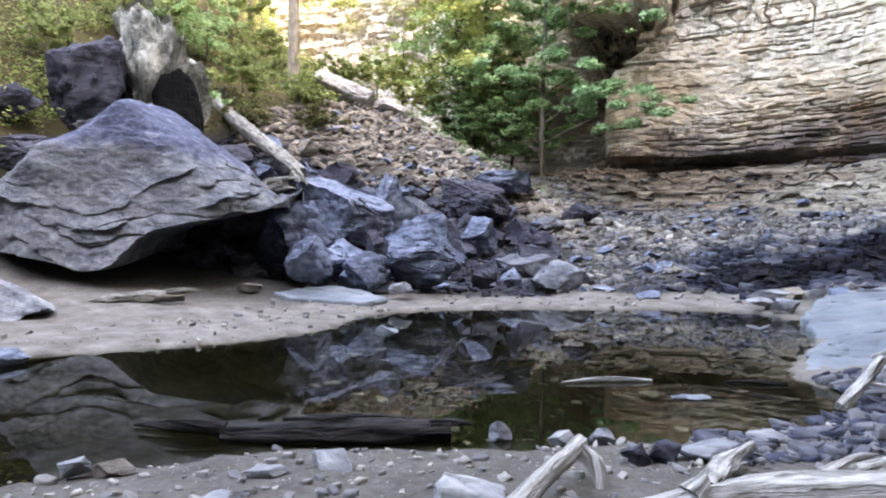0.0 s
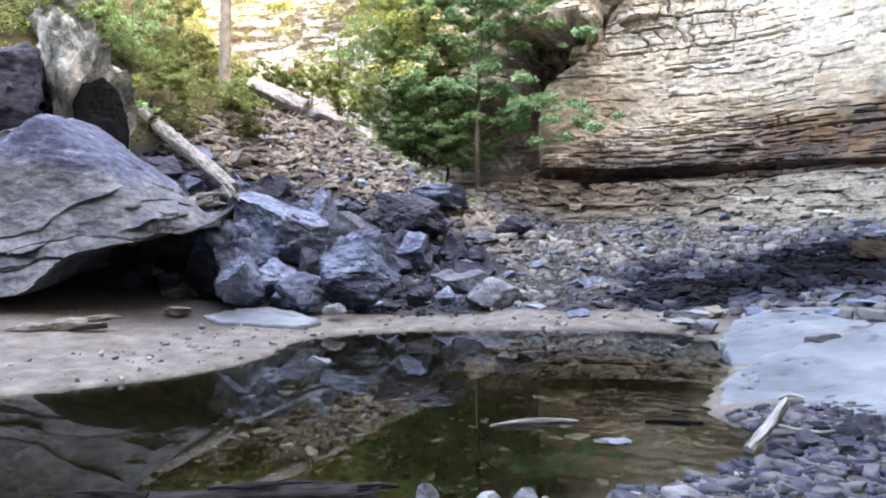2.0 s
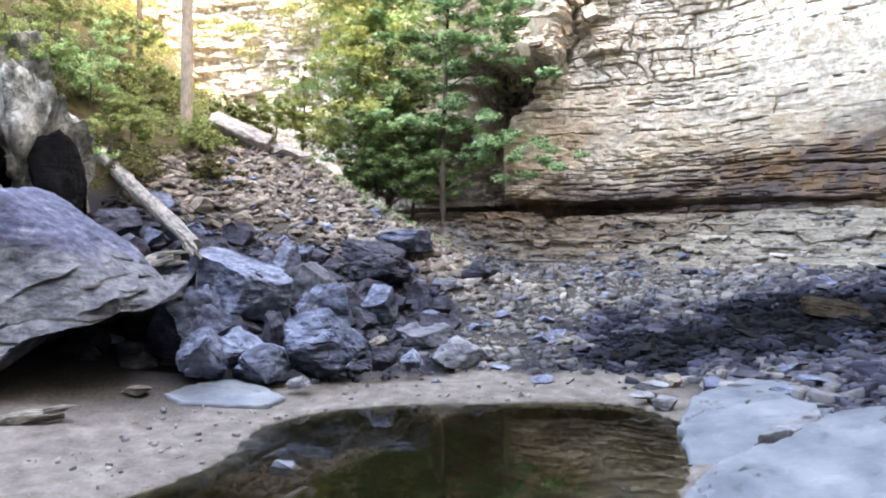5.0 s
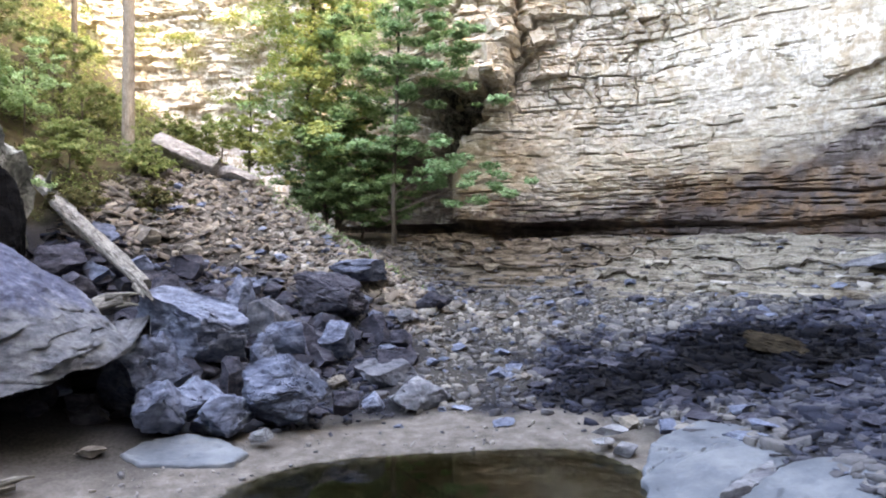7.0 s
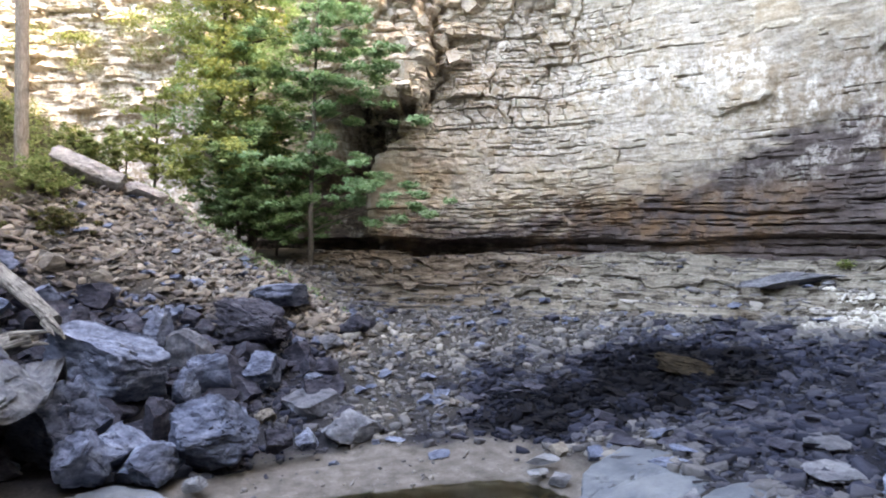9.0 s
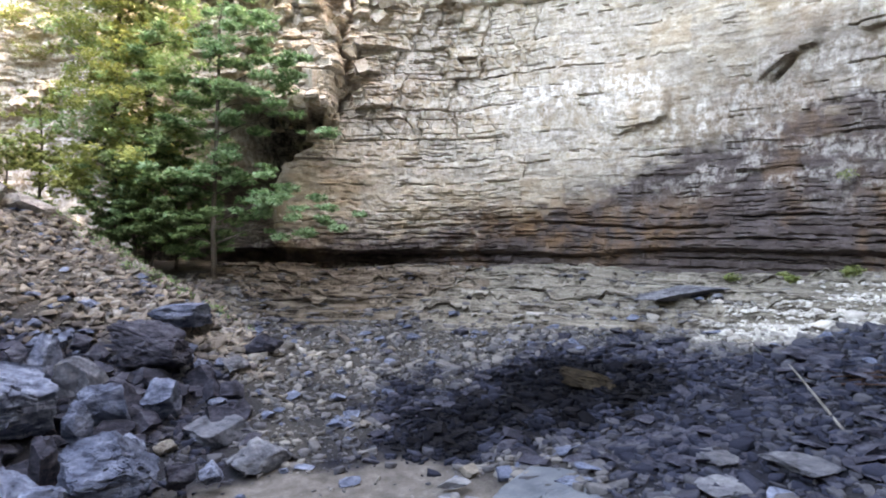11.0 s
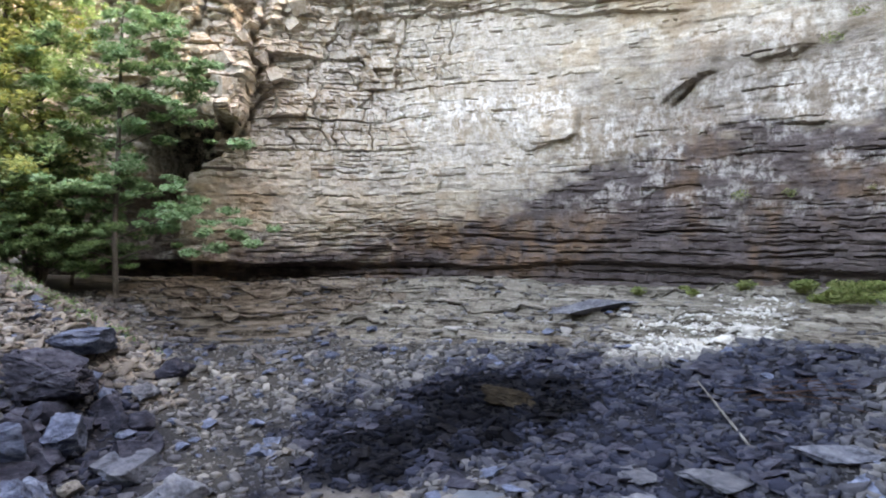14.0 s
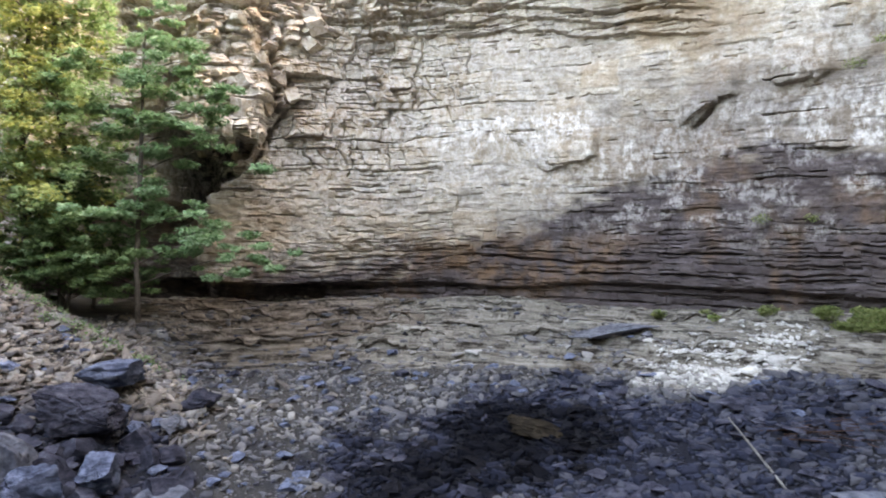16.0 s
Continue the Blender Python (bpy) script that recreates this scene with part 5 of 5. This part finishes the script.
wood("stick", "thin dark stick floating on the pool", [("stem", [(3.0, 7.1, 0.01), (3.3, 7.05, 0.02), (3.6, 6.95, 0.01)], (0.01, 0.02, 0.015))], DARK_WOOD, 27)
for k, (x, y, a, n) in enumerate(((16.3, 9.6, -72, 2.6), (16.8, 8.5, -60, 3.0), (16.0, 8.9, -80, 2.0), (17.1, 9.0, -50, 2.6), (16.4, 8.0, -95, 2.2), (17.4, 8.0, -65, 2.4))):
    dx, dy = math.cos(radians(a)) * n / 2, math.sin(radians(a)) * n / 2
    z0, z1, zm = (ground_z(x + q * dx, y + q * dy) + 0.1 for q in (-1, 1, 0))
    wood("dead_branch", "thin reddish dead branch on the gravel", [("stem", [(x - dx, y - dy, z0), (x, y, zm + 0.03), (x + dx, y + dy, z1)], (0.022, 0.018, 0.006)),
         ("twig", [(x, y, zm + 0.1), (x + dx * 0.4 - dy * 0.2, y + dy * 0.4 + dx * 0.2, zm + 0.14), (x + dx * 0.6 - dy * 0.5, y + dy * 0.6 + dx * 0.5, zm + 0.16)], (0.014, 0.01, 0.004)),
         ("twig", [(x - dx * 0.4, y - dy * 0.4, zm + 0.02), (x - dx * 0.5 + dy * 0.3, y - dy * 0.5 - dx * 0.3, zm + 0.12), (x - dx * 0.8 + dy * 0.5, y - dy * 0.8 - dx * 0.5, zm + 0.1)], (0.012, 0.009, 0.004))], TWIG, 30 + k, "branch")
leaf = bmesh.new()
bmesh.ops.create_grid(leaf, x_segments=6, y_segments=4, size=0.5)
for v in leaf.verts:
    v.co.x, v.co.y = v.co.x * 0.36, v.co.y * 0.2 * (1.1 - abs(v.co.x) * 1.2)
    v.co.z = 0.03 * math.sin(v.co.x * 16) * math.cos(v.co.y * 20)
bmesh.ops.solidify(leaf, geom=leaf.faces[:], thickness=0.004)
me = bpy.data.meshes.new("leaf")
leaf.to_mesh(me)
leaf.free()
me.materials.append(SLAB)
ob = new("floating_leaf", me)
ob.matrix_world = pose(2.38, 6.4, 0.012, 0, 0, -8)
tagged(ob, "pale curled leaf floating on the pool", "leaf")


# ---- trees and shrubs ----
def leaves(name, centres, radii, count, size, mat, seed, flat=0.5):
    """Many small folded leaves in clumps; radii: reach of each clump."""
    rng = np.random.default_rng(seed)
    centres, radii = np.array(centres, float), np.array(radii, float)
    w = radii ** 2
    pick = rng.choice(len(centres), count, p=w / w.sum())
    d = rng.normal(size=(count, 3))
    d /= np.linalg.norm(d, axis=1)[:, None]
    d *= rng.uniform(0.05, 1, count)[:, None] ** 0.5
    d[:, 2] *= flat
    p = centres[pick] + d * radii[pick][:, None]
    a = rng.normal(size=(count, 3)) * (1, 1, 0.4)
    a /= np.linalg.norm(a, axis=1)[:, None]
    b = np.cross(a, rng.normal(size=(count, 3)) * 0.5 + np.array([0, -0.35, 1.0]))
    b /= np.linalg.norm(b, axis=1)[:, None]
    n = np.cross(a, b)
    L = (size * rng.uniform(0.5, 1.4, count))[:, None]
    v = np.stack([p - a * L, p + b * L * 0.45 + n * L * 0.12, p + a * L, p - b * L * 0.45 + n * L * 0.12], 1).reshape(-1, 3)
    i = np.arange(count)[:, None] * 4
    f = np.concatenate([i + np.array([[0, 1, 2]]), i + np.array([[0, 2, 3]])])
    return mesh_from(name, v, f, mat)


def plant(name, label, foot, stem, radius, sprays, count, size, mat, seed, category="tree", flat=0.45, group="", clumps=9, bark=BARK):
    """A tree: its stem's points above the foot; sprays of leaves as (x, y, z, reach), each held by a limb."""
    rng = np.random.default_rng(seed)
    x, y = foot
    z = ground_z(x, y) - 0.1
    t = thing(name, label, category, group, at=(x, y, z))
    stem = [(0, 0, 0)] + list(stem)
    top = stem[-1][2]
    trunk = part("trunk", log_mesh("trunk", stem, (radius, radius * 0.8, radius * 0.35), bark, seed, 10, 0.08), t)
    hs = [p[2] for p in stem]
    cs, rs = [], []
    for k, (sx, sy, sz, r) in enumerate(sprays):
        h = min(max(sz - 0.35 * math.hypot(sx, sy), 0.15 * top), top)
        base = np.array([np.interp(h, hs, [p[0] for p in stem]), np.interp(h, hs, [p[1] for p in stem]), h])
        tip = np.array([sx, sy, sz])
        part("limb", log_mesh("limb", [base, (base + tip) / 2 + (0, 0, 0.15), tip], (radius * 0.35, radius * 0.22, radius * 0.08), BARK, seed + k, 6), trunk)
        for q in range(clumps):
            d = rng.normal(size=3) * (0.6, 0.6, 0.3 * flat / 0.45)
            cs.append(tip + d * r * 1.15)
            rs.append(r * rng.uniform(0.18, 0.42))
    part("crown", leaves("crown", cs, rs, count, size, mat, seed, flat), t)
    return t


def ring_sprays(seed, n, low, high, reach, r):
    """Sprays round an upright stem, wide below and narrow above."""
    rng = np.random.default_rng(seed)
    out = []
    for k in range(n):
        q = (k + rng.uniform(0, 1)) / n
        a = rng.uniform(0, 6.283)
        d = reach * (1 - 0.55 * q) * rng.uniform(0.35, 1)
        out.append((math.cos(a) * d, math.sin(a) * d, low + (high - low) * q, r * rng.uniform(0.7, 1.3) * (1 - 0.3 * q)))
    return out


plant("tree", "slender young tree with flat green leaf sprays at the cliff foot", (4.86, 32.6), [(-0.05, 0, 3), (0.1, 0, 7), (0.3, 0.2, 12.5)], 0.13,
      [(0.4, -0.3, 5.2, 1.9), (-1.3, 0.2, 4.9, 1.7), (1.9, -1.3, 5.0, 1.6), (2.7, -2.1, 4.0, 1.8), (3.6, -2.6, 3.2, 1.5), (1.6, -0.4, 3.7, 1.4), (-2.6, 1.2, 3.5, 1.7), (-3.6, 2.3, 2.9, 1.8), (-1.8, 1.6, 2.6, 1.3),
       (1.0, -0.8, 8.4, 1.9), (1.9, -1.0, 9.8, 1.8), (-0.8, 0.2, 9.3, 1.8), (0.8, -0.4, 11.2, 1.7), (-1.4, 0.4, 7.4, 1.7), (2.8, -1.6, 8.0, 1.6), (0.2, 0.6, 12.6, 1.6), (2.2, -0.6, 12.0, 1.5), (-1.6, 0.8, 11.4, 1.7), (3.2, -1.2, 10.4, 1.2), (0.6, 0, 14.0, 1.2)], 26000, 0.12, LEAF_FRESH, 1, flat=0.4, clumps=9)
plant("tree", "tall leafy green tree against the cliff", (2.3, 35.6), [(0.2, 0, 6), (-0.2, 0.2, 12), (0, 0, 19)], 0.17, ring_sprays(2, 48, 4.2, 20, 2.7, 1.6), 30000, 0.115, LEAF_GREEN, 2, flat=0.6, clumps=14)
plant("tree", "yellow-green leafy tree beside the cliff", (1.0, 35.4), [(-0.2, 0, 6), (0.1, 0.2, 12), (0.3, 0, 18)], 0.14, ring_sprays(3, 40, 2.6, 19, 2.4, 1.6), 25000, 0.115, LEAF_OLIVE, 3, flat=0.6, clumps=14)
plant("tree", "low green tree with drooping sprays under the cliff", (2.2, 34.0), [(0.2, 0, 1.2), (0, 0, 2.6), (0.2, 0, 4.0)], 0.09, ring_sprays(9, 18, 1.2, 4.6, 2.8, 1.2), 12000, 0.1, LEAF_SHADE, 4)
plant("tree", "shady green understorey tree below the cliff hollow", (3.6, 35.6), [(0.1, 0, 1.5), (0, 0, 3), (0.1, 0, 5.4)], 0.09, ring_sprays(19, 18, 1.4, 6.2, 2.4, 1.3), 13000, 0.1, LEAF_SHADE, 14)
plant("tree", "leaning green understorey tree by the hill foot", (1.7, 34.6), [(-0.1, 0, 1.5), (-0.3, 0, 3), (-0.3, 0, 5.0)], 0.09, ring_sprays(20, 16, 1.2, 5.6, 2.3, 1.2), 11000, 0.1, LEAF_SHADE, 15)
plant("tree", "yellow-green sapling on the hill crest", (-2.2, 36.3), [(0, 0, 1.5), (0.1, 0, 3), (0, 0, 4.6)], 0.07, ring_sprays(10, 14, 0.9, 5.0, 1.9, 1.0), 6500, 0.1, LEAF_OLIVE, 5)
plant("tree", "tall straight pale-barked pine on the hillside", (-7.1, 31.8), [(0.05, 0, 8), (0.0, 0, 16), (0.1, 0, 26)], 0.27, ring_sprays(11, 10, 19, 26, 3.0, 1.4), 3000, 0.11, LEAF_YELLOW, 6, bark=PINE_BARK)
plant("tree", "thin straight dark tree on the hillside", (-10.9, 38.0), [(0, 0, 8), (0.2, 0, 14), (0.1, 0, 22)], 0.15, ring_sprays(12, 9, 15, 22, 2.5, 1.3), 2500, 0.11, LEAF_YELLOW, 7)
SHRUB = "shrubs of the hillside"
for k, (x, y, h, r, mat, n) in enumerate(((-8.3, 27.6, 2.4, 1.5, LEAF_YELLOW, 4500), (-10.4, 29.4, 3.4, 1.6, LEAF_GREEN, 5000), (-12.4, 27.0, 3.0, 1.6, LEAF_YELLOW, 4500), (-9.3, 33.0, 2.4, 1.4, LEAF_YELLOW, 4000),
                                          (-5.4, 33.4, 1.8, 1.3, LEAF_YELLOW, 3500), (-3.4, 34.2, 2.0, 1.2, LEAF_YELLOW, 3500), (-6.4, 29.6, 1.3, 1.1, LEAF_YELLOW, 2500), (-12.8, 32.5, 4.0, 1.8, LEAF_YELLOW, 5000),
                                          (-13.0, 22.6, 2.2, 1.2, LEAF_YELLOW, 3000), (-9.9, 24.6, 1.8, 1.0, LEAF_GREEN, 2500), (-7.6, 25.6, 1.2, 0.9, LEAF_DRY, 2200), (-4.9, 27.4, 1.0, 1.0, LEAF_DRY, 2200), (-11.2, 35.5, 3.0, 1.7, LEAF_YELLOW, 4000))):
    plant("shrub", ("green leafy shrub on the slope", "yellow-green leafy shrub on the slope", "dry brownish low shrub on the slope")[0 if mat == LEAF_GREEN else 1 if mat == LEAF_YELLOW else 2],
          (x, y), [(0.05, 0, h * 0.4), (0, 0.05, h * 0.9)], 0.04, ring_sprays(40 + k, 9, 0.35 * h, h, r, r * 0.55), n, 0.085, mat, 60 + k, "shrub", 0.6, SHRUB)


def cover(name, label, places, reach, count, size, mat, seed, lift=0.25, heights=None):
    """Low leafy growth over the ground, or tufts on the cliff's ledges."""
    z = terrain(places[:, 0], places[:, 1])[0] if heights is None else heights
    c = np.concatenate([places, (z + lift)[:, None]], 1)
    rng = np.random.default_rng(seed)
    return tagged(new(name, leaves(name, c, reach * rng.uniform(0.5, 1.3, len(c)), count, size, mat, seed, 0.55)), label, "plants", kind="stuff")


def spread(n, x0, x1, y0, y1, seed, rule):
    rng = np.random.default_rng(seed)
    p = np.stack([rng.uniform(x0, x1, n), rng.uniform(y0, y1, n)], 1)
    return p[rule(p[:, 0], p[:, 1], *terrain(p[:, 0], p[:, 1]), rng.uniform(0, 1, n))]


cover("undergrowth", "yellowing ferns and low plants covering the slope", spread(2200, -30, 0, 17, 48, 51, lambda x, y, h, sand, ledge, soil, dp, wet, r: (soil > 0.5) & ((y > 22) | (x < -9)) & (r > 0.15)), 0.75, 76000, 0.085, LEAF_YELLOW, 51)
cover("undergrowth", "dry brown leaves and grass on the slope", spread(500, -16, 2, 22, 40, 52, lambda x, y, h, sand, ledge, soil, dp, wet, r: (soil > 0.3) & (r > 0.3)), 0.6, 12000, 0.07, LEAF_DRY, 52, 0.1)
cover("undergrowth", "green low plants along the gully edge", spread(500, -3, 6, 27.5, 34, 53, lambda x, y, h, sand, ledge, soil, dp, wet, r: np.abs((x + 2) * 0.72 + (y - 32) * 0.69 - 1.0) < 1.1), 0.45, 4500, 0.065, LEAF_SHADE, 53, 0.05)
cover("grass", "bright green grass tufts at the cliff foot", spread(400, 21, 28, 7, 20, 54, lambda x, y, h, sand, ledge, soil, dp, wet, r: (line_distance(x, y, CLIFF) < 2.2 + 0.6 * np.sin(y * 1.3)) & (line_distance(x, y, CLIFF) > 0.6) & ((y < 13) | (r > 0.86))), 0.45, 20000, 0.07, LEAF_YELLOW, 54, 0.12)
rng = np.random.default_rng(55)
k = rng.integers(int(np.argmin(np.abs(CLIFF_S - 106))), int(np.argmin(np.abs(CLIFF_S - 146))), 90)
cover("cliff_plants", "yellow-green plants on the ledges of the sunlit cliff", CLIFF[k] + np.array([0.0, -0.9]) + rng.normal(size=(90, 2)) * 0.3, 1.1, 16000, 0.1, LEAF_YELLOW, 55, 0.0, np.where(rng.uniform(0, 1, 90) < 0.5, rng.normal(18.5, 0.7, 90), rng.uniform(11, 26, 90)))
k = rng.integers(int(np.argmin(np.abs(CLIFF_S - 62))), int(np.argmin(np.abs(CLIFF_S - 70))), 14)
cover("cliff_plants", "green moss and ferns on the damp cliff", CLIFF[k] + np.array([-0.3, 0.0]), 0.4, 1500, 0.06, LEAF_YELLOW, 56, 0.0, np.where(np.arange(14) < 5, rng.normal(9.3, 0.15, 14), rng.normal(16.2, 0.5, 14)))


# ---- loose stones ----
def loose_material(name, mid, pale):
    m = Mat(name)
    g = m.t.nodes.new("ShaderNodeNewGeometry")
    t = m.math("MULTIPLY", m.attribute("tone").outputs["Fac"], m.math("ADD", m.math("MULTIPLY", g.outputs["Random Per Island"], 0.44), 0.78))
    m.bsdf.inputs["Specular IOR Level"].default_value = 0.03
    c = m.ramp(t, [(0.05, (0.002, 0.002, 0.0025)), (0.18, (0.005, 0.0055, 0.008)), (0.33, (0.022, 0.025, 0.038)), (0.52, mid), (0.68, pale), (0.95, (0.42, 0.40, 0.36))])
    fine = m.noise(m.place("World", (1, 1, 1)), 8.0, 7, 0.7)
    c = m.mix(0.5, c, m.ramp(fine, [(0.3, (0.3, 0.3, 0.3)), (0.68, (0.8, 0.8, 0.8))]), "OVERLAY")
    return m.finish(c, 0.7, fine, 0.5, 0.03)


LOOSE = loose_material("loose_stone", (0.085, 0.083, 0.086), (0.155, 0.145, 0.135))
TAN_LOOSE = loose_material("loose_tan_stone", (0.112, 0.096, 0.083), (0.2, 0.172, 0.146))


def stones(name, label, places, sizes, seed, flat=(0.12, 0.4), shift=0.0, tilt=0.22, mat=LOOSE):
    """Many small broken plates in one mesh, bedded in the ground: an uneven six-sided foot and a smaller tilted top."""
    rng = np.random.default_rng(seed)
    x, y = places[:, 0], places[:, 1]
    z = terrain(x, y)[0]
    n = len(x)
    s = sizes / 2
    th = (np.arange(6)[None, :] + rng.uniform(-0.48, 0.48, (n, 6))) * np.pi / 3 + rng.uniform(0, 6.283, n)[:, None]
    r = rng.uniform(0.5, 1.25, (n, 6))
    long = rng.uniform(0.38, 0.95, n)
    hgt = s * rng.uniform(*flat, n) * 2
    rows = []
    for k, (rr, zz) in enumerate(((1.0, -0.45), (1.04, 0.45), (0.86, 0.62))):
        q = rr * r * (1 + rng.uniform(-0.08, 0.08, (n, 6)))
        rows.append(np.stack([np.cos(th) * q * s[:, None], np.sin(th) * q * (s * long)[:, None], np.broadcast_to((hgt * zz)[:, None], (n, 6)) + 0.1 * hgt[:, None] * rng.normal(size=(n, 6)) * (k > 0)], -1))
    v = np.concatenate(rows, 1)
    tx, ty, a = rng.normal(0, tilt, n), rng.normal(0, tilt, n), rng.uniform(0, 6.283, n)
    v[..., 2] += v[..., 0] * tx[:, None] + v[..., 1] * ty[:, None]
    c, sn = np.cos(a)[:, None], np.sin(a)[:, None]
    v = np.stack([v[..., 0] * c - v[..., 1] * sn + x[:, None], v[..., 0] * sn + v[..., 1] * c + y[:, None], v[..., 2] + (z + hgt * 0.3)[:, None]], -1)
    tri = []
    for k in range(6):
        j = (k + 1) % 6
        tri += [[k, j, j + 6], [k, j + 6, k + 6], [k + 6, j + 6, j + 12], [k + 6, j + 12, k + 12]]
    tri += [[12, 13, 14], [12, 14, 15], [12, 15, 16], [12, 16, 17]]
    f = (np.array(tri)[None] + (np.arange(n) * 18)[:, None, None]).reshape(-1, 3)
    me = mesh_from(name, v.reshape(-1, 3), f, mat)
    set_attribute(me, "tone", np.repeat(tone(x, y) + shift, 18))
    return tagged(new(name, me), label, "stones", kind="stuff")


rng = np.random.default_rng(77)
field = lambda x, y, h, sand, ledge, soil, dp, wet, r: ~wet & (dp > 1.2) & (r > 0.1 + 0.88 * np.maximum(sand, ledge * 0.95)) & (soil < 0.4) & ((y > 15) | (x > 8.5)) & ~((x < 9.3) & (y < 13.0))
pts = spread(30000, -1, 26, 5, 34, 1, field)
stones("gravel", "loose flat grey shale stones covering the gorge floor", pts, 0.08 + 0.4 * rng.uniform(0, 1, len(pts)) ** 3, 2)
pts = spread(3600, 8, 24, 5, 24, 7, field)
stones("shale_plates", "larger flat broken plates of blue-grey shale", pts, 0.22 + 0.5 * rng.uniform(0, 1, len(pts)) ** 2, 8, (0.1, 0.3), 0.0, 0.2)
pts = spread(12500, -8, 5, 19, 33, 3, lambda x, y, h, sand, ledge, soil, dp, wet, r: ~wet & (soil < 0.9) & (h > 1.6) & (r > 0.1))
stones("talus_stones", "tan and grey broken stones on the slope", pts, 0.1 + 0.6 * rng.uniform(0, 1, len(pts)) ** 3, 4, (0.08, 0.24), -0.09, 0.34, TAN_LOOSE)
pts = spread(9000, -5, 7, 1.5, 7, 5, lambda x, y, h, sand, ledge, soil, dp, wet, r: ~wet & (dp > 0.02) & (r > 0.25))
stones("shore_pebbles", "small mixed pebbles on the near shore", pts, 0.016 + 0.11 * rng.uniform(0, 1, len(pts)) ** 4, 6, (0.15, 0.4), 0.0)
pts = spread(6500, 1.8, 7.5, 4.2, 7.2, 17, lambda x, y, h, sand, ledge, soil, dp, wet, r: ~wet & (dp > 0.02))
stones("shore_rubble", "broken grey shale rubble on the shore below the slab", pts, 0.025 + 0.22 * rng.uniform(0, 1, len(pts)) ** 4, 18, (0.12, 0.35), -0.19)
pts = spread(1100, -7, 7, 9, 16.5, 9, lambda x, y, h, sand, ledge, soil, dp, wet, r: ~wet & (dp > 0.02) & (dp < 2.5))
stones("sand_pebbles", "scattered pebbles on the sand", pts, 0.03 + 0.16 * rng.uniform(0, 1, len(pts)) ** 4, 10, (0.25, 0.5), 0.0)
pts = spread(2600, 18.5, 26, 11.5, 18.0, 15, lambda x, y, h, sand, ledge, soil, dp, wet, r: np.hypot((x - 21.6) / 4.3, (y - 14.6) / 2.8) + 0.45 * r < 1.1)
stones("pale_litter", "pale broken stones and dry leaves below the cliff", pts, 0.1 + 0.3 * rng.uniform(0, 1, len(pts)) ** 2, 16, (0.1, 0.3), 0.08)
pts = spread(160, -2, 6.5, 4.8, 10, 11, lambda x, y, h, sand, ledge, soil, dp, wet, r: wet & (dp > 0.3))
stones("pool_stones", "drowned stones on the pool bed", pts, 0.08 + 0.3 * rng.uniform(0, 1, len(pts)) ** 3, 12)

pts = spread(4200, 3, 26, 12, 36, 13, lambda x, y, h, sand, ledge, soil, dp, wet, r: (ledge > 0.5) & (line_distance(x, y, CLIFF) > 1.0) & (r > 0.45) & (np.hypot((x - 22.3) / 4, (y - 14.6) / 3) > 1))
stones("ledge_plates", "thin weathered plates of bedrock stepping up to the cliff", pts, 0.2 + 0.6 * rng.uniform(0, 1, len(pts)) ** 2, 14, (0.08, 0.2), 0.1, 0.1)

# countable stones of the gravel field, and of the talus
kinds, plates = [], []
TONES = (SLATE_ROCK, DARK_ROCK, BROWN_ROCK, BLACK_SHALE)
for k in range(10):
    v, f = rock_shape(300 + k, 3, 6, 0.08, depth=(0.45, 0.85), flake=0.12, soft=0.05, bend=0.16)
    kinds.append([mesh_from("stone", v * 0.5, f, mat, 40) for mat in TONES])
    v, f = rock_shape(400 + k, 3, 9, 0.05, depth=(0.4, 0.9), flake=0.12, soft=0.02, bend=0.15)
    plates.append([mesh_from("shale_plate", v * 0.5, f, mat, 40) for mat in TONES])


def scatter(name, pts, shapes, low, more, power, flat, labels, group):
    """Stones of their own, each bedded in the ground at its own turn and size."""
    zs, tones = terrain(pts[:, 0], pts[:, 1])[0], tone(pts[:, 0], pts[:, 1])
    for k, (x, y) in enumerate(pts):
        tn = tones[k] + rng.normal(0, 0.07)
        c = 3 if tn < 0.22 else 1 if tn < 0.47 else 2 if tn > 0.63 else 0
        w = low + more * rng.uniform() ** power
        ob = new(name, shapes[k % 10][c])
        h = w * rng.uniform(*flat)
        ob.matrix_world = pose(x, y, zs[k] + 0.25 * h, *(rng.normal(0, 9, 2)), rng.uniform(0, 360)) @ Matrix.Diagonal((w, w * rng.uniform(0.6, 0.95), h, 1))
        tagged(ob, labels[c], "stone", group)


NAMES = ("broken grey stone lying on the gravel", "dark slate stone lying on the gravel", "tan weathered stone lying on the slope", "black stone lying on the dark gravel")
scatter("stone", spread(800, -1, 22, 14.5, 29, 21, field)[:300], kinds, 0.28, 0.5, 2, (0.25, 0.55), NAMES, "loose stones of the gorge floor")
scatter("rock_fragment", spread(420, -7, 3.5, 17, 25.5, 22, lambda x, y, h, sand, ledge, soil, dp, wet, r: (h > 0.45) & (soil < 0.6))[:290], kinds, 0.35, 0.95, 1.7, (0.4, 0.8), NAMES, "loose stones of the talus")
scatter("slope_stone", spread(420, -6, 4, 24.5, 32, 24, lambda x, y, h, sand, ledge, soil, dp, wet, r: (soil < 0.5))[:200], kinds, 0.22, 0.4, 2, (0.25, 0.5), NAMES, "loose stones of the upper slope")
scatter("shale_plate", spread(900, 8.5, 20, 6, 21, 23, field)[:290], plates, 0.35, 0.7, 2, (0.14, 0.3), ("flat grey shale plate lying on the gravel", "flat dark shale plate lying on the gravel", "flat tan stone plate lying on the gravel", "black shale plate lying on the gravel"), "shale plates of the gorge floor")
